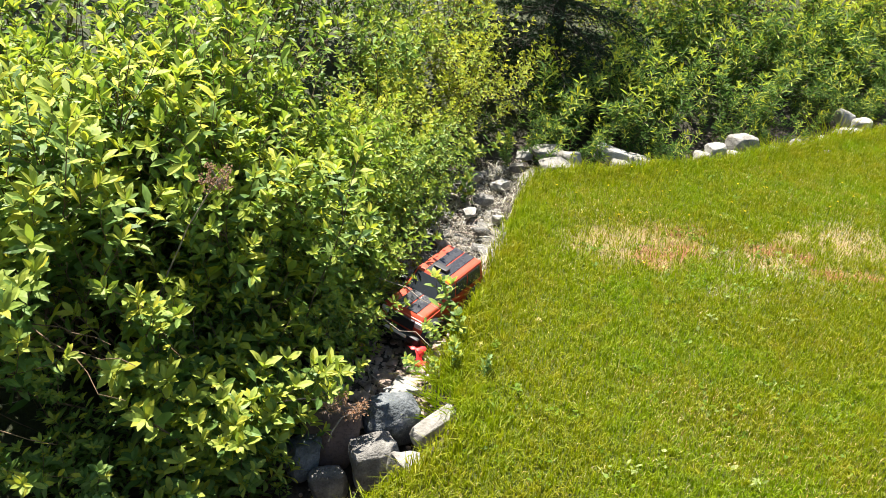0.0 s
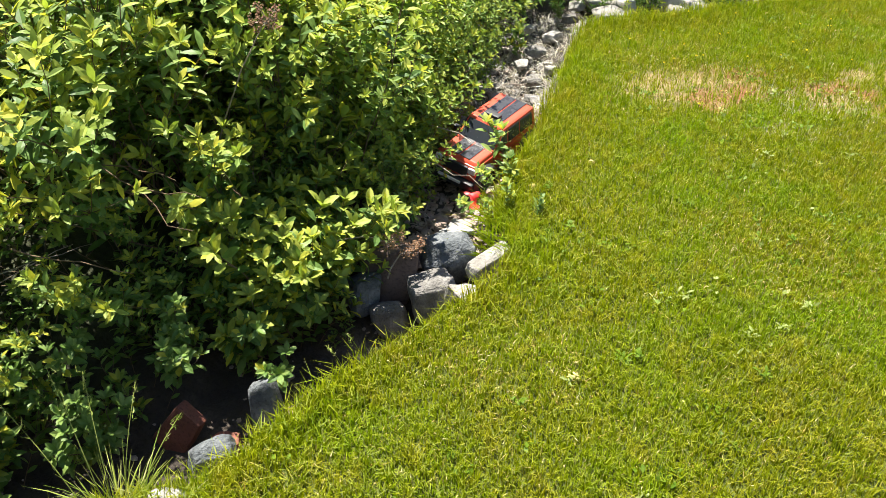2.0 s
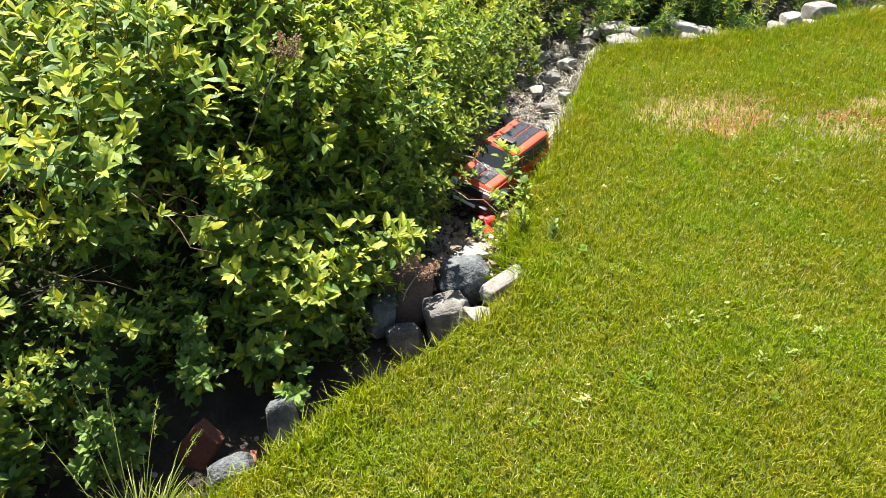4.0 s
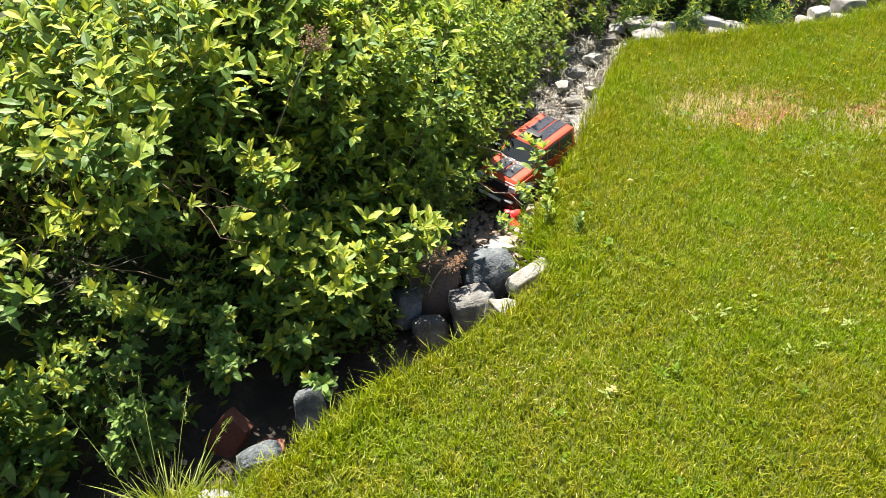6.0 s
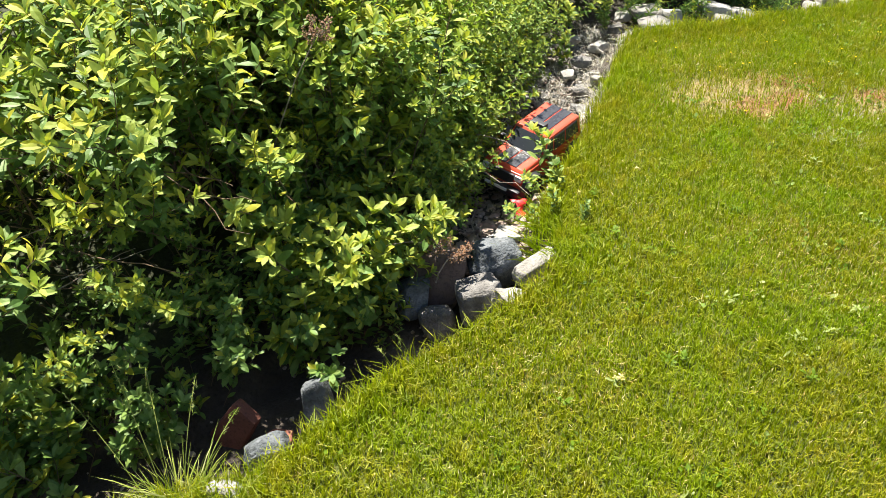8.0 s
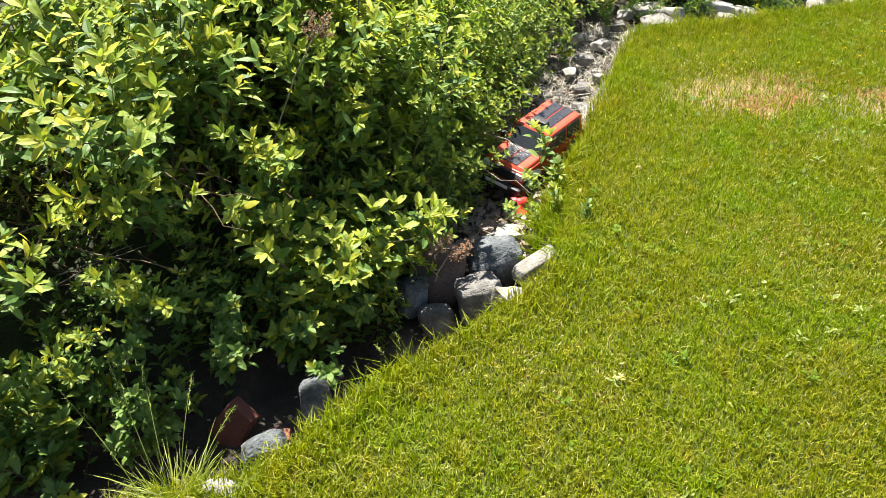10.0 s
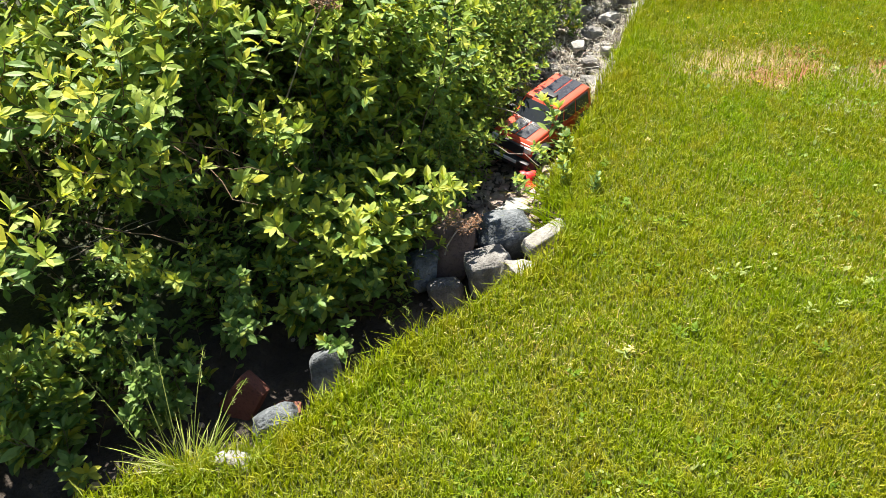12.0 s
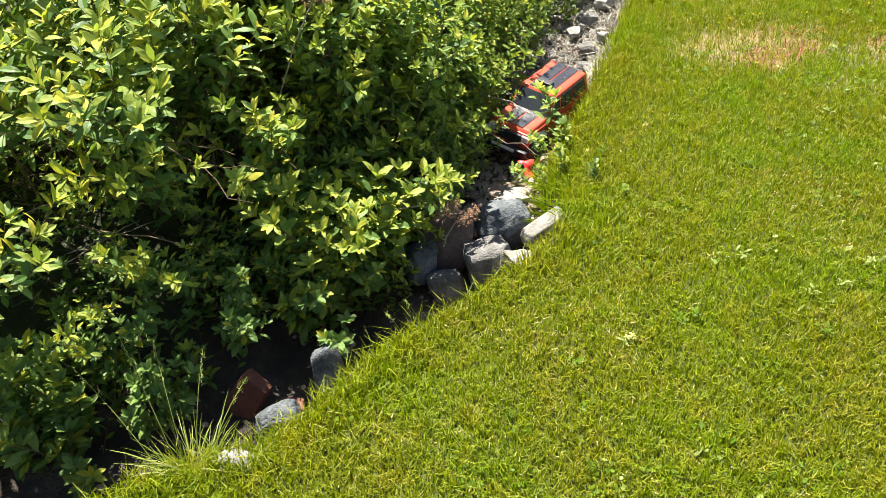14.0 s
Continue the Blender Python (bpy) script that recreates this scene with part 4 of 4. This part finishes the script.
for k in range(44):
    x, y = (0.66 + g.normal(0, 0.08), 3.5 + g.normal(0, 0.22)) if k < 26 else (0.20 + g.normal(0, 0.09), 2.5 + g.normal(0, 0.12))
    a, n = g.uniform(0, 6.28), g.uniform(0.08, 0.22)
    z = float(ground_z(x, y)) + 0.02
    pts = [(x + math.cos(a) * n * u + g.normal(0, 0.006), y + math.sin(a) * n * u + g.normal(0, 0.006), z + 0.05 * u * g.random()) for u in np.linspace(0, 1, 5)]
    if outside(pts[-1][0], pts[-1][1]) < 0.08 or outside(x, y) < 0.08:
        continue
    stick(pts, 0.0028, 0.0012, "twig", "dry grey-brown twig lying in the ditch")
# bare branches that reach over the truck's nose
for a, b in (((0.02, 2.74, 0.06), (0.34, 2.52, 0.07)), ((0.02, 2.60, 0.0), (0.30, 2.40, 0.00))):
    a, b = np.array(a), np.array(b)
    stick([a + (b - a) * u + (0, 0, 0.03 * math.sin(3.1 * u)) + g.normal(0, 0.006, 3) for u in np.linspace(0, 1, 7)], 0.003, 0.001, "bare_branch", "bare grey branch over the ditch")


# ---- a strip of red plastic tape on the ditch bed ----
def ribbon():
    v, f = [], []
    pts = [(0.265 + 0.055 * u + 0.014 * math.sin(7 * u), 2.565 - 0.13 * u, -0.128 + 0.03 * abs(math.sin(4.5 * u))) for u in np.linspace(0, 1, 16)]
    for i, p in enumerate(pts):
        w = 0.015 + 0.006 * math.sin(i * 1.3)
        v += [(p[0] - w, p[1] - w * math.sin(i * 0.9) * 0.6, p[2] + w * math.cos(i * 0.8)), (p[0] + w, p[1] + w * 0.5, p[2] - w * 0.4 * math.cos(i * 0.8))]
        if i:
            f.append((2 * i - 2, 2 * i - 1, 2 * i + 1, 2 * i))
    ob = new("tape", mesh_from("tape", v, f, [plain_material("red_tape", (0.7, 0.03, 0.03), 0.35)], None, True))
    so = ob.modifiers.new("thickness", "SOLIDIFY")
    so.thickness = 0.0012
    return tagged(ob, "crumpled strip of red plastic tape on gravel", "tape")


ribbon()


# ---- dried flower heads left from last year ----
def dried_head(foot, top, spread, seed):
    g = np.random.default_rng(seed)
    foot, top = np.array(foot), np.array(top)
    root = tagged(new("dried_flower"), "dried brown spirea flower head on a bare stalk", "dead flower", "dried flower heads")
    v, f = [], []
    way = [foot + (top - foot) * u + (0, 0, 0.04 * math.sin(3.14 * u)) + g.normal(0, 0.004, 3) for u in np.linspace(0, 1, 7)]
    tube(np.array(way), 0.0024, 0.0015, v, f)
    hv, hf = [], []
    for k in range(26):
        d = g.normal(0, 1, 3)
        d[2] = abs(d[2]) * 0.5
        e = top + (top - foot) / np.linalg.norm(top - foot) * g.uniform(-0.02, 0.03) + d / np.linalg.norm(d) * spread * g.uniform(0.4, 1)
        tube(np.array([top, (top + e) / 2 + g.normal(0, 0.003, 3), e]), 0.0010, 0.0008, v, f, 3)
        for j in range(7):
            c, r = e + g.normal(0, 0.006, 3), g.uniform(0.0022, 0.0042)
            o = len(hv)
            hv += [c + (r, 0, 0), c + (-r, 0, 0), c + (0, r, 0), c + (0, -r, 0), c + (0, 0, r), c + (0, 0, -r)]
            hf += [(o + a, o + b, o + cc) for a, b, cc in ((0, 2, 4), (2, 1, 4), (1, 3, 4), (3, 0, 4), (2, 0, 5), (1, 2, 5), (3, 1, 5), (0, 3, 5))]
    for nm, me in (("stalk", mesh_from("stalk", v, f, [TWIG])), ("flower_head", mesh_from("flower_head", hv, hf, [DRIED]))):
        new(nm, me).parent = root


dried_head((-0.24, 2.02, 0.02), (0.015, 2.075, 0.03), 0.035, 51)
dried_head((-0.45, 2.20, 0.30), (-0.28, 2.13, 0.66), 0.045, 52)
dried_head((0.00, 2.05, -0.08), (0.075, 2.085, -0.01), 0.02, 53)
for k, (x, y, z) in enumerate(((-1.35, 2.15, 0.45), (-1.2, 2.0, 0.3), (-1.1, 1.9, 0.25), (-0.95, 1.75, 0.15), (-0.7, 1.9, 0.4), (-1.3, 1.95, 0.2), (-1.5, 2.1, 0.35), (-0.85, 1.7, 0.3),
                                (-1.14, 1.92, 0.14), (-1.10, 1.90, 0.20), (-1.16, 1.88, 0.08), (-1.08, 1.86, 0.05), (-1.12, 1.84, 0.16), (-1.05, 1.82, 0.02), (-1.18, 1.95, 0.25), (-0.98, 1.84, 0.12),
                                (-0.66, 1.86, 0.42), (-0.62, 1.88, 0.34))):
    a, n = g.uniform(-0.6, 0.8), g.uniform(0.15, 0.3)
    stick([(x + math.cos(a) * n * u + g.normal(0, 0.006), y - math.sin(a) * n * u + g.normal(0, 0.006), z + (g.normal(0, 0.008) + 0.10 * math.sin(2.3 * k)) * u) for u in np.linspace(0, 1, 6)], 0.0019, 0.0008,
          "dead_branch", "bare dead twig among the leaves", BARK if k % 3 else TWIG)


# ---- a tuft of tall seeding grass beside the ditch ----
def grass_tuft(x, y, n, h, seed, spread=0.05, lean_to=(-0.2, 0.2), material=GRASS):
    g = np.random.default_rng(seed)
    v, f = [], []
    for k in range(n):
        a, r = g.uniform(0, 6.28), spread * math.sqrt(g.random())
        b = np.array((x + r * math.cos(a), y + r * math.sin(a), 0.0))
        b[2] = float(ground_z(b[0], b[1])) - 0.005
        hh = h * g.uniform(0.45, 1.1)
        d = np.array((math.cos(a) * 0.45 + lean_to[0] + g.normal(0, 0.2), math.sin(a) * 0.45 + lean_to[1] + g.normal(0, 0.2), 1.0))
        side = np.cross(d, g.normal(0, 1, 3))
        side *= 0.0018 / np.linalg.norm(side)
        o = len(v)
        for i, u in enumerate((0, 0.35, 0.7, 1.0)):
            p = b + d * hh * u * (1 - 0.18 * u) + np.array((d[0], d[1], -0.5)) * hh * 0.35 * u * u
            w = side * (1.0, 0.9, 0.6, 0.08)[i]
            v += [p - w, p + w]
            if i:
                f.append((o + 2 * i - 2, o + 2 * i - 1, o + 2 * i + 1, o + 2 * i))
    return mesh_from("blade_cluster", v, f, [material])


tuft = tagged(new("grass_tuft", grass_tuft(-0.56, 1.245, 110, 0.16, 61, 0.045, (-0.08, 0.15), material=PALEGRASS)), "tuft of long pale grass beside the ditch", "grass", "grass tufts")
tagged(new("grass_tuft", grass_tuft(-0.47, 1.28, 120, 0.10, 62, 0.07, (-0.1, 0.1), material=PALEGRASS)), "tuft of long pale grass beside the ditch", "grass", "grass tufts")
tagged(new("grass_tuft", grass_tuft(0.36, 2.17, 140, 0.10, 63, 0.07, (-0.3, -0.1))), "tuft of long green grass above the stones", "grass", "grass tufts")
tagged(new("grass_tuft", grass_tuft(0.36, 2.32, 140, 0.10, 64, 0.06, (-0.3, -0.1))), "tuft of long green grass above the stones", "grass", "grass tufts")
tagged(new("grass_tuft", grass_tuft(2.35, 4.33, 60, 0.22, 65, 0.08, (0, 0))), "tuft of long green grass between the stones", "grass", "grass tufts")
tagged(new("grass_tuft", grass_tuft(2.75, 4.50, 60, 0.25, 66, 0.10, (0, 0))), "tuft of long green grass between the stones", "grass", "grass tufts")
for x, y, to, h in ((-0.60, 1.27, (-0.20, 0.30), 0.34), (-0.58, 1.26, (-0.12, 0.34), 0.30), (-0.55, 1.25, (0.05, 0.35), 0.25), (-0.52, 1.25, (0.25, 0.22), 0.22),
                    (-0.63, 1.26, (-0.35, 0.25), 0.30), (-0.05, 1.71, (-0.20, 0.05), 0.15), (-0.10, 1.66, (-0.20, 0.02), 0.13)):
    z = float(ground_z(x, y))
    pts = np.array([(x + to[0] * h * (u + 0.8 * u * u), y + to[1] * h * (u + 0.8 * u * u), z + h * (u - 0.15 * u * u)) for u in np.linspace(0, 1, 8)])
    sv, sf = [], []
    tube(pts, 0.0013, 0.0007, sv, sf, 4)
    for i in range(14):
        p = pts[5] + (pts[7] - pts[5]) * g.random() + g.normal(0, 0.004, 3)
        tube(np.array([p, p + g.normal(0, 0.004, 3), p + (pts[7] - pts[6]) * 0.25 + g.normal(0, 0.004, 3)]), 0.0011, 0.0003, sv, sf, 3)
    tagged(new("grass_stalk", mesh_from("grass_stalk", sv, [q for q in sf], [PALEGRASS])), "pale seeding grass stalk beside the ditch", "grass", "grass stalks")


# ---- weeds and dandelions in the lawn ----
def rosette(x, y, n, size, material, seed, label):
    g = np.random.default_rng(seed)
    root = tagged(new("lawn_weed"), label, "weed", "weeds in the lawn")
    root.location = (x, y, float(ground_z(x, y)) + 0.004)
    v, f = leaf_rows(size, size * 0.36, 0.25, 0.5)
    me = mesh_from("leaf", v, f, [material])
    for k in range(n):
        a, r = g.uniform(0, 6.28), g.uniform(0, size * 0.7)
        lf = new("leaf", me)
        lf.parent = root
        lf.location = (r * math.cos(a * 3), r * math.sin(a * 3), g.uniform(0.004, 0.02))
        lf.rotation_euler = (g.normal(0, 0.35), -g.uniform(0.15, 0.95), a)
        sc = g.uniform(0.55, 1.1)
        lf.scale = (sc, sc, sc)


DANDELION = leaf_material("dandelion_petal", [(0.0, (0.75, 0.55, 0.01)), (1.0, (0.85, 0.72, 0.03))], 0.3)
for k, (x, y) in enumerate(((0.44, 1.545), (0.93, 1.70), (1.03, 1.72), (1.13, 1.80), (0.80, 1.86), (1.30, 2.60), (1.42, 2.75))):
    rosette(x, y, 14, 0.020, SILVER, 70 + k, "silvery-leaved weed low in the lawn")
for k, (x, y) in enumerate(((0.69, 2.57), (0.45, 1.56), (0.47, 2.42))):
    rosette(x, y, 16, 0.016, STRAW, 120 + k, "withered brown weed clump in the lawn")
for k, (x, y) in enumerate(((0.585, 1.62), (0.62, 1.63), (0.92, 1.55), (0.30, 1.48), (0.55, 2.20), (0.95, 2.3), (1.2, 2.1), (0.52, 2.42), (0.46, 2.28), (0.40, 2.42))):
    rosette(x, y, 14, 0.022, CLOVER, 90 + k, "dark green broad-leaved weed in the lawn")


def dandelion(x, y, seed):
    g = np.random.default_rng(seed)
    root = tagged(new("dandelion"), "small yellow dandelion flower in the lawn", "flower", "dandelions in the lawn")
    z = float(ground_z(x, y))
    v, f = [], []
    tube(np.array([(x, y, z), (x + 0.003, y, z + 0.025), (x + 0.004, y + 0.002, z + 0.05)]), 0.0015, 0.0012, v, f, 5)
    new("stalk", mesh_from("stalk", v, f, [CLOVER])).parent = root
    pv, pf = [], []
    for k in range(26):
        a, up, r = g.uniform(0, 6.28), g.uniform(0.1, 1.3), 0.0048
        d = np.array((math.cos(a) * math.cos(up), math.sin(a) * math.cos(up), math.sin(up))) * r
        s = np.array((-math.sin(a), math.cos(a), 0)) * 0.0018
        c = np.array((x + 0.004, y + 0.002, z + 0.05))
        pv += [c - s * 0.4, c + s * 0.4, c + d + s, c + d - s]
        pf.append((4 * k, 4 * k + 1, 4 * k + 2, 4 * k + 3))
    new("petals", mesh_from("petals", pv, pf, [DANDELION])).parent = root


for k in range(26):
    dandelion(float(g.uniform(0.95, 2.4)), float(g.uniform(3.25, 3.85)), 200 + k)
for k, (x, y) in enumerate(((1.15, 2.92), (1.62, 3.35), (1.9, 3.3), (1.75, 3.4))):
    dandelion(x, y, 300 + k)


# ---- a dark young spruce behind the shrubs ----
def spruce(x, y, height):
    root = tagged(new("spruce_tree"), "dark green young spruce tree among the shrubs", "tree")
    z = float(ground_z(x, y))
    root.location = (x, y, z)
    v, f = [], []
    tube(np.array([(0.01 * math.sin(6 * u), 0.01 * math.cos(5 * u), height * u - 0.05) for u in np.linspace(0, 1, 9)]), 0.05, 0.006, v, f, 8)
    new("trunk", mesh_from("trunk", v, f, [DARKBARK], None, True)).parent = root
    g = np.random.default_rng(77)
    kinds = []
    for k in range(4):
        wv, wf, nv, nf = [], [], [], []
        main = np.array([(u, 0.03 * math.sin(5 * u + k), 0.12 * u - 0.28 * u * u) for u in np.linspace(0, 1, 13)])
        tube(main, 0.012, 0.003, wv, wf, 4)
        twigs = [main]
        for i in range(1, 13):
            for sd in (-1, 1):
                n = 0.42 * (1 - 0.055 * i) * g.uniform(0.7, 1.1)
                tw = np.array([main[i] + (n * u * 0.65, sd * n * u * 0.8, -0.16 * n * u * u + 0.02 * g.normal()) for u in np.linspace(0, 1, 5)])
                tube(tw, 0.004, 0.0015, wv, wf, 3)
                twigs.append(tw)
        for tw in twigs:
            total = 45
            for j in range(total):
                u = (j + g.random()) / total * (len(tw) - 1)
                i = min(int(u), len(tw) - 2)
                p = tw[i] + (tw[i + 1] - tw[i]) * (u - i)
                ax = tw[i + 1] - tw[i]
                ax = ax / np.linalg.norm(ax)
                d = np.cross(ax, g.normal(0, 1, 3))
                d = d / np.linalg.norm(d) + ax * 0.7
                d *= 0.042 / np.linalg.norm(d)
                s = np.cross(d, ax)
                s *= 0.0045 / (np.linalg.norm(s) + 1e-9)
                o = len(nv)
                nv += [p - s, p + s, p + d]
                nf.append((o, o + 1, o + 2))
        kinds.append((mesh_from("limb", wv, wf, [DARKBARK]), mesh_from("needles", nv, nf, [NEEDLE])))
    n = 60
    for k in range(n):
        h = 0.10 + (height - 0.25) * (k / n) ** 1.5
        size = 0.58 * (1 - h / height) + 0.12
        wood, needles = kinds[k % 4]
        li = new("limb", wood)
        li.parent = root
        li.location = (0, 0, h)
        li.scale = (size, size, size)
        li.rotation_euler = (g.normal(0, 0.1), g.normal(0.05, 0.1), k * 2.4)
        new("needles", needles).parent = li


spruce(1.20, 5.0, 1.5)
